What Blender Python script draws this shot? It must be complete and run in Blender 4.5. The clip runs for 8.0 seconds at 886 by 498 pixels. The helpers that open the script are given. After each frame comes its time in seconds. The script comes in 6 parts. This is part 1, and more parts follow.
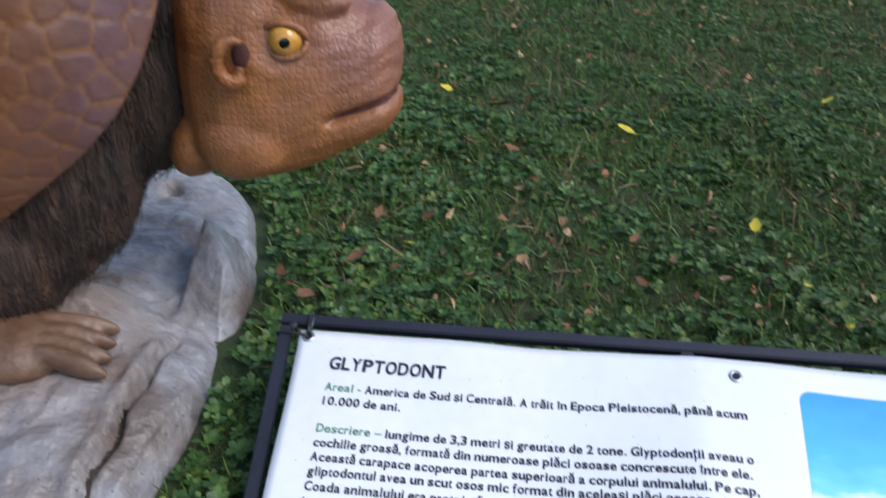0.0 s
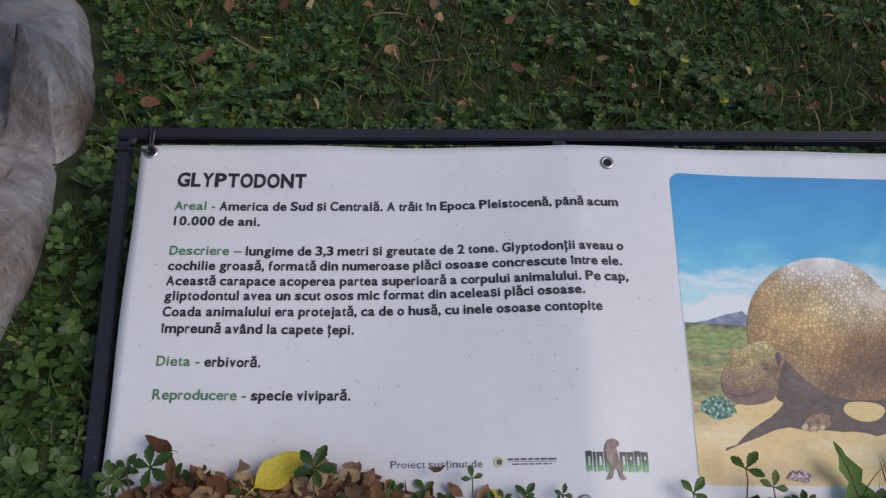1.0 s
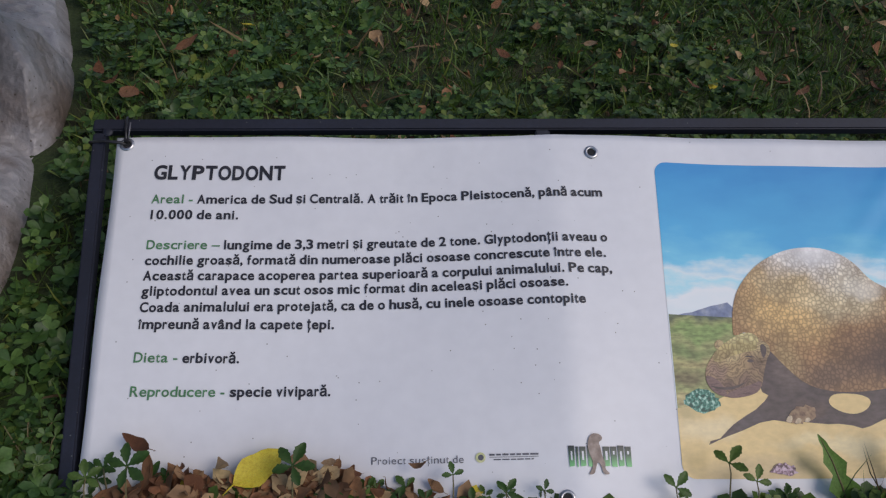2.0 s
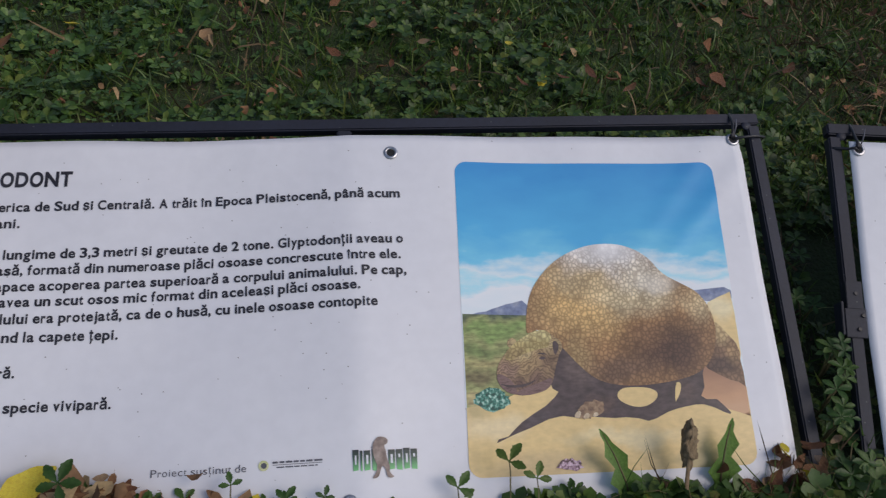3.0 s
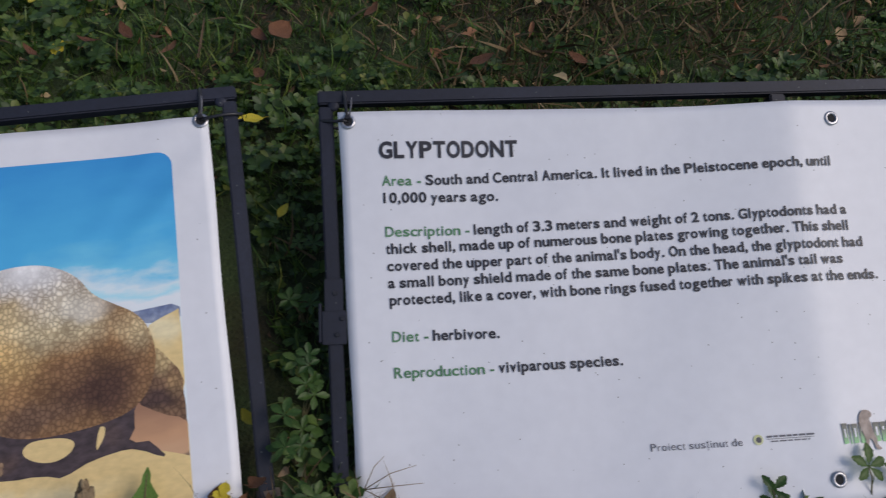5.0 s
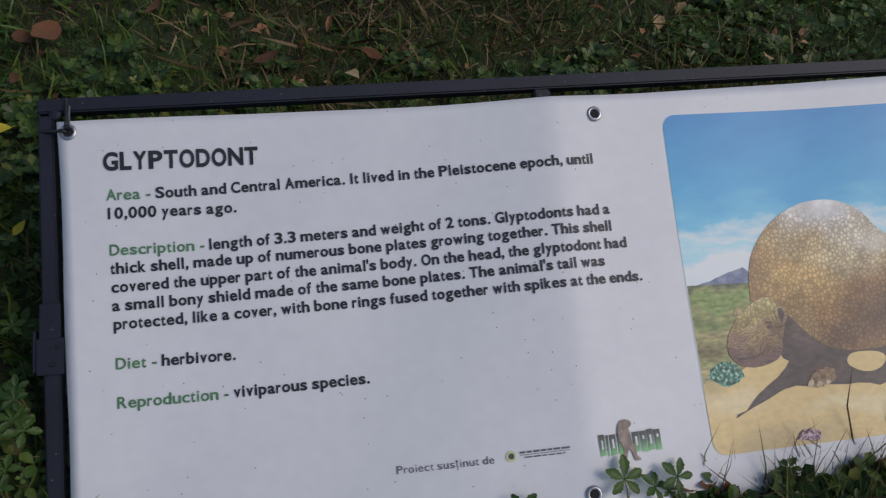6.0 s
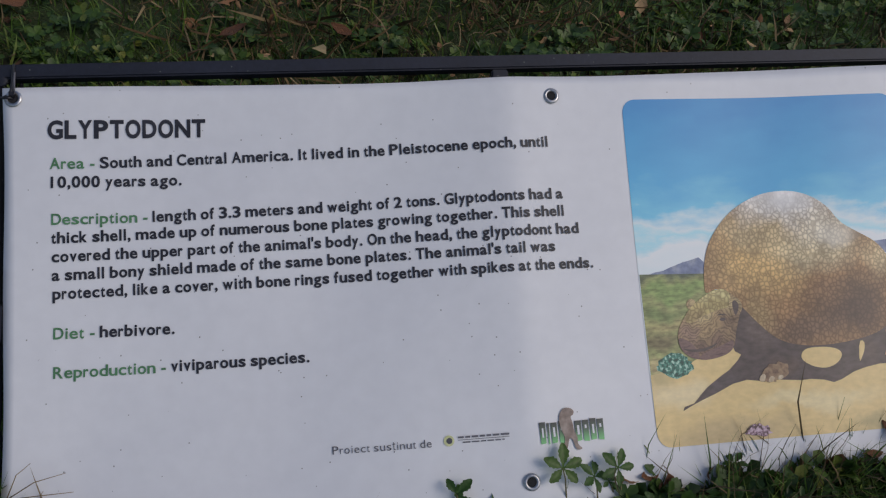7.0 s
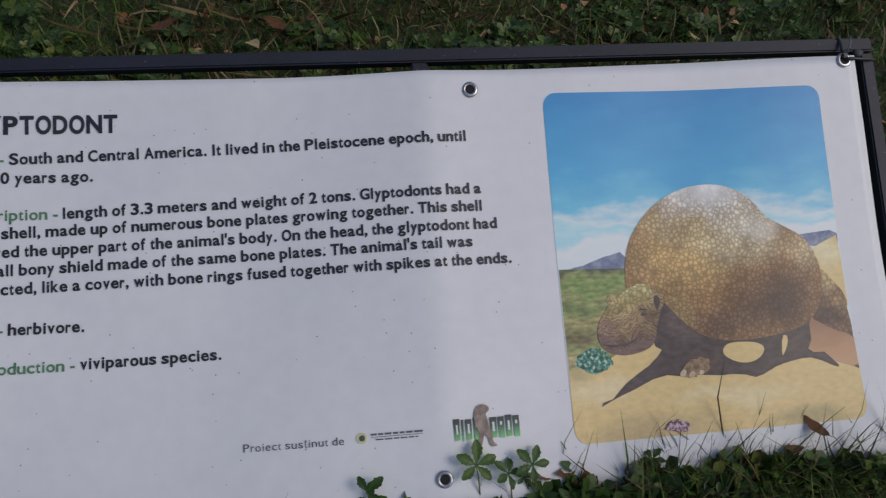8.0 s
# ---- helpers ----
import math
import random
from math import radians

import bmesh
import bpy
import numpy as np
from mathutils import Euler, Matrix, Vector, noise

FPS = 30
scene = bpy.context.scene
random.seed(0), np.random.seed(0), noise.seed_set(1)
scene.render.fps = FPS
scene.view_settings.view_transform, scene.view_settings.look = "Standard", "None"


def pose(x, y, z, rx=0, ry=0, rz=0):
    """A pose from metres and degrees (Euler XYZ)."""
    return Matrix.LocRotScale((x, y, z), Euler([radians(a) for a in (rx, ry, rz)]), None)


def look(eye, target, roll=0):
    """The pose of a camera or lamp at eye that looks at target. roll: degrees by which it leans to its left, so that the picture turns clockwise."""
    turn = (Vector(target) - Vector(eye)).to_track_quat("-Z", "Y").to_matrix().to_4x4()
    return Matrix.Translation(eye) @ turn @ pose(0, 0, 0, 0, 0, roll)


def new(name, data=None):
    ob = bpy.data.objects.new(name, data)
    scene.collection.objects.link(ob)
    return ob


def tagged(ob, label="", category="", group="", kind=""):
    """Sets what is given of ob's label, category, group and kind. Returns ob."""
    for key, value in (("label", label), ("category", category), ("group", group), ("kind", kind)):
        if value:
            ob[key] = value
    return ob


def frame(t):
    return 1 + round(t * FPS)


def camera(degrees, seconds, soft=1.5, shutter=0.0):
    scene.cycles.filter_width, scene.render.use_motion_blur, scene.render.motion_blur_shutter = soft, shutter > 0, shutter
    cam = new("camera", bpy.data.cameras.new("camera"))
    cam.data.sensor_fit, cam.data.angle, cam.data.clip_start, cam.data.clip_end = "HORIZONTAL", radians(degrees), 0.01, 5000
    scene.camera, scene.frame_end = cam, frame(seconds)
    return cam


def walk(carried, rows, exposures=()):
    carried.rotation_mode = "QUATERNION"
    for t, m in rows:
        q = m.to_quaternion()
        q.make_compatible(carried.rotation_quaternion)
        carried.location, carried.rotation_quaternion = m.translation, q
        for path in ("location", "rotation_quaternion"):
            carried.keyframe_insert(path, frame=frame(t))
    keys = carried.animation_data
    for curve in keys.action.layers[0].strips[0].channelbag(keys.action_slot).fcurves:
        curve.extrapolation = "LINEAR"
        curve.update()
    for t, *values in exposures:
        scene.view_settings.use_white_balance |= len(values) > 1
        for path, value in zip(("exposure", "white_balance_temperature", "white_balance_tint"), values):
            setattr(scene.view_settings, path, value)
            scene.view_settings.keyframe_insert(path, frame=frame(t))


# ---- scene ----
cam = camera(57.6, 8.0, soft=1.2, shutter=0.15)
PATH = [
    (0, (0.356, -1.206, 1.083), (0.204, 0.523, 0.09), 1.8),
    (0.1, (0.340, -1.186, 1.060), (0.293, 0.495, -0.022), 2.7),
    (0.2, (0.363, -1.160, 1.056), (0.359, 0.448, -0.134), 2.1),
    (0.3, (0.374, -1.146, 1.039), (0.412, 0.407, -0.221), 2.2),
    (0.5, (0.397, -1.137, 1.039), (0.479, 0.353, -0.292), 2.6),
    (1, (0.42, -1.113, 1.038), (0.535, 0.318, -0.355), 3.6),
    (2.3, (0.481, -1.087, 1.039), (0.607, 0.31, -0.388), 3.2),
    (2.5, (0.536, -1.089, 1.046), (0.681, 0.307, -0.379), 3.5),
    (3, (0.685, -1.087, 1.053), (0.95, 0.29, -0.374), 6.4),
    (3.5, (0.812, -1.034, 1.048), (1.104, 0.279, -0.432), 5.4),
    (4, (0.984, -0.962, 1.056), (1.294, 0.301, -0.463), 4.4),
    (4.5, (1.185, -0.945, 1.059), (1.581, 0.269, -0.48), 5.3),
    (5, (1.445, -0.964, 1.07), (1.91, 0.202, -0.487), 9.4),
    (5.2, (1.525, -0.974, 1.074), (2.024, 0.178, -0.483), 9.1),
    (6.3, (1.838, -0.989, 1.066), (2.393, 0.112, -0.509), 11.5),
    (6.5, (1.858, -1.0, 1.065), (2.381, 0.099, -0.522), 11.5),
    (7, (1.882, -1.004, 1.063), (2.39, 0.094, -0.53), 11.7),
    (7.5, (1.912, -1.004, 1.06), (2.413, 0.092, -0.536), 11.4),
    (8, (2.001, -1.029, 1.07), (2.508, 0.057, -0.53), 11.6),
]
walk(cam, [(t, look(eye, target, roll)) for t, eye, target, roll in PATH],
     [(0.0, 0.88, 6100, 10), (0.25, 0.28, 6200, 11), (0.5, -0.24, 6250, 12), (0.75, -0.20, 6500, 13), (1.0, -0.10, 6750, 15), (3.5, -0.10, 6750, 15), (4.5, -0.01, 6750, 15), (5.2, -0.06, 6750, 15), (6.3, -0.31, 6850, 13), (8.0, -0.31, 6850, 13)])

from mathutils.bvhtree import BVHTree
from mathutils.kdtree import KDTree
import collections
# ---- sky and sun: open shade under an overcast sky ----
world = bpy.data.worlds.new("sky")
scene.world = world
world.use_nodes = True
wn = world.node_tree.nodes
sky = wn.new("ShaderNodeTexSky")
sky.sky_type, sky.sun_disc = "NISHITA", False
sky.sun_elevation, sky.sun_rotation = radians(47), radians(118)
sky.air_density, sky.dust_density, sky.ozone_density = 1.0, 1.4, 1.2
wn["Background"].inputs["Strength"].default_value = 0.122
world.node_tree.links.new(sky.outputs[0], wn["Background"].inputs["Color"])

sun = new("sun", bpy.data.lights.new("sun", "SUN"))
sun.data.energy, sun.data.angle, sun.data.color = 1.25, radians(34), (1.0, 0.95, 0.88)
sun.matrix_world = look((4.2, -2.2, 5.0), (0, 0, 0))


# ---- materials ----
def ramp_of(nt, colours):
    node = nt.nodes.new("ShaderNodeValToRGB")
    el = node.color_ramp.elements
    while len(el) < len(colours):
        el.new(0.5)
    for e, (p, c) in zip(el, colours):
        e.position, e.color = p, (*c, 1)
    return node


def surface(name, colours, scale, fine, rough=0.7, bump=0.2, dist=0.004, metal=0.0, stretch=(1, 1, 1), coord="Object",
            by="", grain=0.8, translucent=0.0, spec=0.5, speckle=None):
    """Two scales of noise between the colours, fine grain in value and relief; by: vary by "island" or "object"."""
    m = bpy.data.materials.new(name)
    m.use_nodes = True
    nt = m.node_tree
    link, node = nt.links.new, nt.nodes.new
    b = nt.nodes["Principled BSDF"]
    tc, mp = node("ShaderNodeTexCoord"), node("ShaderNodeMapping")
    mp.inputs["Scale"].default_value = stretch
    link(tc.outputs[coord], mp.inputs["Vector"])
    big, small = node("ShaderNodeTexNoise"), node("ShaderNodeTexNoise")
    big.inputs["Scale"].default_value, big.inputs["Detail"].default_value = scale, 5
    small.inputs["Scale"].default_value, small.inputs["Detail"].default_value = fine, 4
    link(mp.outputs[0], big.inputs["Vector"])
    link(mp.outputs[0], small.inputs["Vector"])
    value = big.outputs[0]
    if by:
        src = node("ShaderNodeNewGeometry").outputs["Random Per Island"] if by == "island" else node("ShaderNodeObjectInfo").outputs["Random"]
        mix = node("ShaderNodeMix")
        mix.inputs[0].default_value = 0.7
        link(big.outputs[0], mix.inputs[2])
        link(src, mix.inputs[3])
        value = mix.outputs[0]
    ramp = ramp_of(nt, colours)
    link(value, ramp.inputs[0])
    fleck = ramp_of(nt, [(0.3, (0.72, 0.72, 0.72)), (0.7, (1.2, 1.2, 1.2))])
    link(small.outputs[0], fleck.inputs[0])
    mul = node("ShaderNodeMix")
    mul.data_type, mul.blend_type = "RGBA", "MULTIPLY"
    mul.inputs[0].default_value = grain
    link(ramp.outputs[0], mul.inputs[6])
    link(fleck.outputs[0], mul.inputs[7])
    col = mul.outputs[2]
    if speckle:
        size, limit, tone = speckle
        vo = node("ShaderNodeTexVoronoi")
        vo.inputs["Scale"].default_value = size
        link(mp.outputs[0], vo.inputs["Vector"])
        dots = ramp_of(nt, [(limit, (1, 1, 1)), (limit * 1.5, (0, 0, 0))])
        link(vo.outputs["Distance"], dots.inputs[0])
        sm = node("ShaderNodeMix")
        sm.data_type = "RGBA"
        link(dots.outputs[0], sm.inputs[0])
        link(col, sm.inputs[6])
        sm.inputs[7].default_value = (*tone, 1)
        col = sm.outputs[2]
    link(col, b.inputs["Base Color"])
    b.inputs["Roughness"].default_value, b.inputs["Metallic"].default_value = rough, metal
    b.inputs["Specular IOR Level"].default_value = spec
    if bump:
        bp = node("ShaderNodeBump")
        bp.inputs["Strength"].default_value, bp.inputs["Distance"].default_value = bump, dist
        link(small.outputs[0], bp.inputs["Height"])
        link(bp.outputs[0], b.inputs["Normal"])
    if translucent:
        tr, ms = node("ShaderNodeBsdfTranslucent"), node("ShaderNodeMixShader")
        link(col, tr.inputs["Color"])
        ms.inputs[0].default_value = translucent
        link(b.outputs[0], ms.inputs[1])
        link(tr.outputs[0], ms.inputs[2])
        link(ms.outputs[0], nt.nodes["Material Output"].inputs["Surface"])
    return m


def cells_on(m, size, groove, depth, coord="Object", tone=None, warp=0.0, dist=0.01):
    """Adds cell-shaped plates to a material: a groove between them, in relief and in a darker or lighter tone."""
    nt = m.node_tree
    link, node = nt.links.new, nt.nodes.new
    b = nt.nodes["Principled BSDF"]
    tc = node("ShaderNodeTexCoord")
    vo = node("ShaderNodeTexVoronoi")
    vo.feature = "DISTANCE_TO_EDGE"
    vo.inputs["Scale"].default_value, vo.inputs["Randomness"].default_value = size, 0.5
    link(tc.outputs[coord], vo.inputs["Vector"])
    rp = ramp_of(nt, [(0.0, (0, 0, 0)), (groove, (1, 1, 1))])
    link(vo.outputs["Distance"], rp.inputs[0])
    if tone:
        old = b.inputs["Base Color"].links[0].from_socket
        mx = node("ShaderNodeMix")
        mx.data_type = "RGBA"
        link(rp.outputs[0], mx.inputs[0])
        mx.inputs[6].default_value = (*tone, 1)
        link(old, mx.inputs[7])
        link(mx.outputs[2], b.inputs["Base Color"])
    bp = node("ShaderNodeBump")
    bp.inputs["Strength"].default_value, bp.inputs["Distance"].default_value = depth, dist
    link(rp.outputs[0], bp.inputs["Height"])
    if b.inputs["Normal"].links:
        link(b.inputs["Normal"].links[0].from_socket, bp.inputs["Normal"])
    link(bp.outputs[0], b.inputs["Normal"])
    return m


def jointed(m, tone):
    """Tints the joints between moulded plates, which the mesh names in its "joint" attribute."""
    nt = m.node_tree
    base = nt.nodes["Principled BSDF"].inputs["Base Color"]
    at, mx = nt.nodes.new("ShaderNodeAttribute"), nt.nodes.new("ShaderNodeMix")
    at.attribute_name, mx.data_type = "joint", "RGBA"
    nt.links.new(at.outputs["Fac"], mx.inputs[0])
    nt.links.new(base.links[0].from_socket, mx.inputs[6])
    mx.inputs[7].default_value = (*tone, 1)
    nt.links.new(mx.outputs[2], base)
    return m


SOIL = surface("soil", [(0.3, (0.026, 0.021, 0.009)), (0.42, (0.034, 0.042, 0.013)), (0.55, (0.035, 0.058, 0.017)), (0.75, (0.05, 0.078, 0.023))], 5, 140, 0.95, 0.8, 0.01)
GREEN = surface("green_leaf", [(0.1, (0.022, 0.048, 0.009)), (0.5, (0.047, 0.103, 0.015)), (0.78, (0.094, 0.158, 0.025)), (0.96, (0.253, 0.219, 0.034))], 3, 200, 0.5, 0.2, 0.001, by="island", translucent=0.25)
# lighter copy of the leaf green, standing in for brighter light near the base
LIT_CLOVER = surface("lit_clover_leaf", [(0.1, (0.031, 0.075, 0.018)), (0.5, (0.067, 0.148, 0.032)), (0.78, (0.128, 0.225, 0.05)), (0.97, (0.307, 0.285, 0.051))], 3, 200, 0.45, 0.2, 0.001, by="island", translucent=0.3)
BLADE = surface("grass_blade", [(0.1, (0.039, 0.092, 0.015)), (0.6, (0.083, 0.162, 0.024)), (0.9, (0.185, 0.209, 0.045))], 2, 120, 0.5, 0.0, by="island", translucent=0.25)
STRAW = surface("dry_grass", [(0.1, (0.060, 0.036, 0.016)), (0.6, (0.125, 0.080, 0.034)), (0.9, (0.25, 0.185, 0.095))], 2, 120, 0.75, 0.0, by="island")
LITTER = surface("leaf_litter", [(0.1, (0.075, 0.036, 0.018)), (0.5, (0.165, 0.084, 0.039)), (0.85, (0.300, 0.182, 0.091))], 3, 90, 0.8, 0.2, 0.002, by="island")
DEAD = surface("dead_leaf", [(0.1, (0.111, 0.041, 0.019)), (0.45, (0.23, 0.098, 0.043)), (0.75, (0.315, 0.187, 0.093)), (0.95, (0.408, 0.315, 0.196))], 6, 160, 0.7, 0.6, 0.004, by="object", translucent=0.15, speckle=(9, 0.10, (0.10, 0.045, 0.02)))
FALLEN = surface("small_fallen_leaf", [(0.1, (0.15, 0.055, 0.022)), (0.45, (0.31, 0.14, 0.06)), (0.75, (0.42, 0.28, 0.14)), (0.95, (0.55, 0.46, 0.25))], 6, 160, 0.7, 0.3, 0.002, by="island", translucent=0.15)
YELLOW = surface("yellow_leaf", [(0.3, (0.55, 0.40, 0.02)), (0.6, (0.68, 0.56, 0.04)), (0.8, (0.45, 0.42, 0.05))], 20, 160, 0.5, 0.3, 0.002, translucent=0.2)
PLANT = surface("plant_leaf", [(0.1, (0.032, 0.081, 0.015)), (0.5, (0.056, 0.125, 0.024)), (0.9, (0.112, 0.182, 0.034))], 8, 260, 0.45, 0.4, 0.002, by="object", translucent=0.42)
BRIGHT = surface("bright_leaf", [(0.3, (0.10, 0.21, 0.04)), (0.7, (0.16, 0.29, 0.06))], 14, 260, 0.45, 0.4, 0.002, translucent=0.4)
STEM = surface("plant_stem", [(0.3, (0.10, 0.11, 0.04)), (0.7, (0.16, 0.10, 0.05))], 20, 200, 0.7)
DRY_STALK = surface("dry_stalk", [(0.3, (0.16, 0.11, 0.06)), (0.7, (0.28, 0.21, 0.12))], 30, 200, 0.85, 0.6, 0.004)
PVC = surface("white_pvc", [(0.3, (0.70, 0.71, 0.74)), (0.7, (0.78, 0.785, 0.80))], 3, 40, 0.45, 0.03, 0.001, coord="UV", grain=0.1, speckle=(46, 0.038, (0.22, 0.21, 0.20)))
INK = surface("dark_ink", [(0.3, (0.018, 0.018, 0.026)), (0.7, (0.03, 0.03, 0.04))], 8, 60, 0.5, 0)
INK_GREEN = surface("green_ink", [(0.3, (0.075, 0.21, 0.095)), (0.7, (0.10, 0.25, 0.12))], 8, 60, 0.5, 0)
INK_GREY = surface("grey_ink", [(0.3, (0.10, 0.10, 0.12)), (0.7, (0.15, 0.15, 0.17))], 8, 60, 0.5, 0)
PAINT = surface("dark_frame_paint", [(0.3, (0.008, 0.010, 0.019)), (0.6, (0.013, 0.016, 0.030)), (0.8, (0.020, 0.023, 0.040))], 6, 150, 0.6, 0.25, 0.001, speckle=(60, 0.05, (0.12, 0.13, 0.12)))
DIRT = surface("crack_soil", [(0.3, (0.022, 0.016, 0.012)), (0.6, (0.05, 0.036, 0.025)), (0.8, (0.11, 0.08, 0.055))], 40, 160, 0.95, 0.9, 0.006)
RUST = surface("rusty_stake", [(0.3, (0.12, 0.09, 0.07)), (0.7, (0.24, 0.19, 0.15))], 30, 140, 0.85, 0.7, 0.004)
STEEL = surface("grommet_steel", [(0.3, (0.42, 0.42, 0.43)), (0.7, (0.58, 0.58, 0.6))], 60, 300, 0.35, 0.1, 0.0005, metal=1.0)
HOLE_SHADE = surface("grommet_hole_shade", [(0.3, (0.008, 0.008, 0.01)), (0.7, (0.014, 0.014, 0.016))], 60, 300, 0.8, 0)
TIE = surface("black_nylon", [(0.3, (0.012, 0.012, 0.015)), (0.7, (0.022, 0.022, 0.026))], 40, 200, 0.4, 0.1, 0.0005)
CONCRETE = surface("cast_rock", [(0.3, (0.111, 0.08, 0.061)), (0.42, (0.194, 0.166, 0.153)), (0.52, (0.252, 0.242, 0.248)), (0.72, (0.389, 0.379, 0.393))], 4.5, 34, 0.42, 1.0, 0.012, speckle=(52, 0.085, (0.08, 0.065, 0.052)))


def stained(m, centre, near, far, colour):
    """Sprayed paint round a point, fading out unevenly."""
    nt = m.node_tree
    link, node = nt.links.new, nt.nodes.new
    base = nt.nodes["Principled BSDF"].inputs["Base Color"]
    tc, no, di, mad, mx = node("ShaderNodeTexCoord"), node("ShaderNodeTexNoise"), node("ShaderNodeVectorMath"), node("ShaderNodeMath"), node("ShaderNodeMix")
    di.operation, mad.operation, mx.data_type = "DISTANCE", "MULTIPLY_ADD", "RGBA"
    link(tc.outputs["Object"], di.inputs[0])
    di.inputs[1].default_value = centre
    link(tc.outputs["Object"], no.inputs["Vector"])
    no.inputs["Scale"].default_value, no.inputs["Detail"].default_value = 9, 6
    link(no.outputs[0], mad.inputs[0])
    mad.inputs[1].default_value = 0.16
    link(di.outputs["Value"], mad.inputs[2])
    rp = ramp_of(nt, [(near + 0.08, (0.6, 0.6, 0.6)), (far + 0.08, (0.0, 0.0, 0.0))])
    link(mad.outputs[0], rp.inputs[0])
    link(rp.outputs[0], mx.inputs[0])
    link(base.links[0].from_socket, mx.inputs[6])
    mx.inputs[7].default_value = (*colour, 1)
    link(mx.outputs[2], base)
    return m


CONCRETE = stained(CONCRETE, (-0.62, 0.02, 0.12), 0.16, 0.34, (0.19, 0.115, 0.068))
CONCRETE = stained(CONCRETE, (-0.36, 0.16, 0.12), 0.02, 0.13, (0.22, 0.145, 0.10))
SHELL = jointed(surface("shell_paint", [(0.34, (0.077, 0.025, 0.009)), (0.46, (0.133, 0.05, 0.019)), (0.54, (0.13, 0.058, 0.041)), (0.66, (0.105, 0.054, 0.064))], 2.6, 60, 0.36, 0.3, 0.003, grain=0.5), (0.19, 0.082, 0.032))
SHELL = stained(SHELL, (-0.58, -0.16, 0.40), 0.10, 0.34, (0.27, 0.098, 0.022))
SKIN = cells_on(surface("head_paint", [(0.3, (0.222, 0.07, 0.017)), (0.5, (0.283, 0.107, 0.032)), (0.7, (0.252, 0.103, 0.048))], 6, 60, 0.42, 0.5, 0.004, grain=0.6), 82, 0.25, 0.34, dist=0.0025)
SKIN = stained(SKIN, (0.09, 0.20, 0.70), 0.05, 0.19, (0.200, 0.094, 0.084))
SKIN = stained(SKIN, (-0.14, 0.12, 0.83), 0.04, 0.14, (0.150, 0.068, 0.050))
FUR = surface("dark_fur", [(0.3, (0.026, 0.016, 0.013)), (0.55, (0.058, 0.033, 0.022)), (0.75, (0.143, 0.072, 0.036))], 7, 45, 0.7, 1.0, 0.02, stretch=(4, 4, 0.7))
CLAW = surface("foot_paint", [(0.3, (0.092, 0.042, 0.02)), (0.7, (0.174, 0.103, 0.064))], 12, 80, 0.5, 0.5, 0.004)
AMBER = surface("amber_eye", [(0.3, (0.440, 0.197, 0.024)), (0.7, (0.560, 0.295, 0.056))], 40, 200, 0.08, 0)
PUPIL = surface("black_gloss", [(0.3, (0.004, 0.004, 0.004)), (0.7, (0.008, 0.008, 0.008))], 40, 200, 0.06, 0)
# dark red whose darkness stands in for shade in mouth gap and ear hollows
RECESS_SHADE = surface("mouth_ear_shade", [(0.3, (0.05, 0.012, 0.01)), (0.7, (0.10, 0.03, 0.025))], 30, 150, 0.9, 0.2)


def print_mat(name, colours, scale, fine, stretch=(1, 1, 1), speckle=None):
    return surface(name, colours, scale, fine, 0.45, 0.05, 0.001, coord="UV", stretch=stretch, speckle=speckle)


def graded(name, stops, scale, fine, amount, cells=None):
    """A printed colour that runs down the picture, broken up by noise; cells: a net of fine lines."""
    m = bpy.data.materials.new(name)
    m.use_nodes = True
    nt = m.node_tree
    link, node = nt.links.new, nt.nodes.new
    b = nt.nodes["Principled BSDF"]
    tc, sep, no, mad = node("ShaderNodeTexCoord"), node("ShaderNodeSeparateXYZ"), node("ShaderNodeTexNoise"), node("ShaderNodeMath")
    link(tc.outputs["UV"], sep.inputs[0])
    mp = node("ShaderNodeMapping")
    mp.inputs["Scale"].default_value = (1, 2.5 if not cells else 1.2, 1)
    link(tc.outputs["UV"], mp.inputs[0])
    link(mp.outputs[0], no.inputs["Vector"])
    no.inputs["Scale"].default_value, no.inputs["Detail"].default_value = scale, 8
    mad.operation = "MULTIPLY_ADD"
    link(no.outputs[0], mad.inputs[0])
    mad.inputs[1].default_value = amount
    add = node("ShaderNodeMath")
    add.operation = "SUBTRACT"
    link(sep.outputs[1], add.inputs[0])
    add.inputs[1].default_value = amount / 2
    link(add.outputs[0], mad.inputs[2])
    rp = ramp_of(nt, stops)
    link(mad.outputs[0], rp.inputs[0])
    col = rp.outputs[0]
    if cells:
        vo = node("ShaderNodeTexVoronoi")
        vo.feature = "DISTANCE_TO_EDGE"
        vo.inputs["Scale"].default_value = cells
        link(tc.outputs["UV"], vo.inputs["Vector"])
        net = ramp_of(nt, [(0.0, (0.45, 0.37, 0.28)), (0.30, (1.14, 1.12, 1.06))])
        link(vo.outputs["Distance"], net.inputs[0])
        mx = node("ShaderNodeMix")
        mx.data_type, mx.blend_type = "RGBA", "MULTIPLY"
        mx.inputs[0].default_value = 0.62
        link(col, mx.inputs[6])
        link(net.outputs[0], mx.inputs[7])
        col = mx.outputs[2]
    link(col, b.inputs["Base Color"])
    b.inputs["Roughness"].default_value = 0.4
    return m


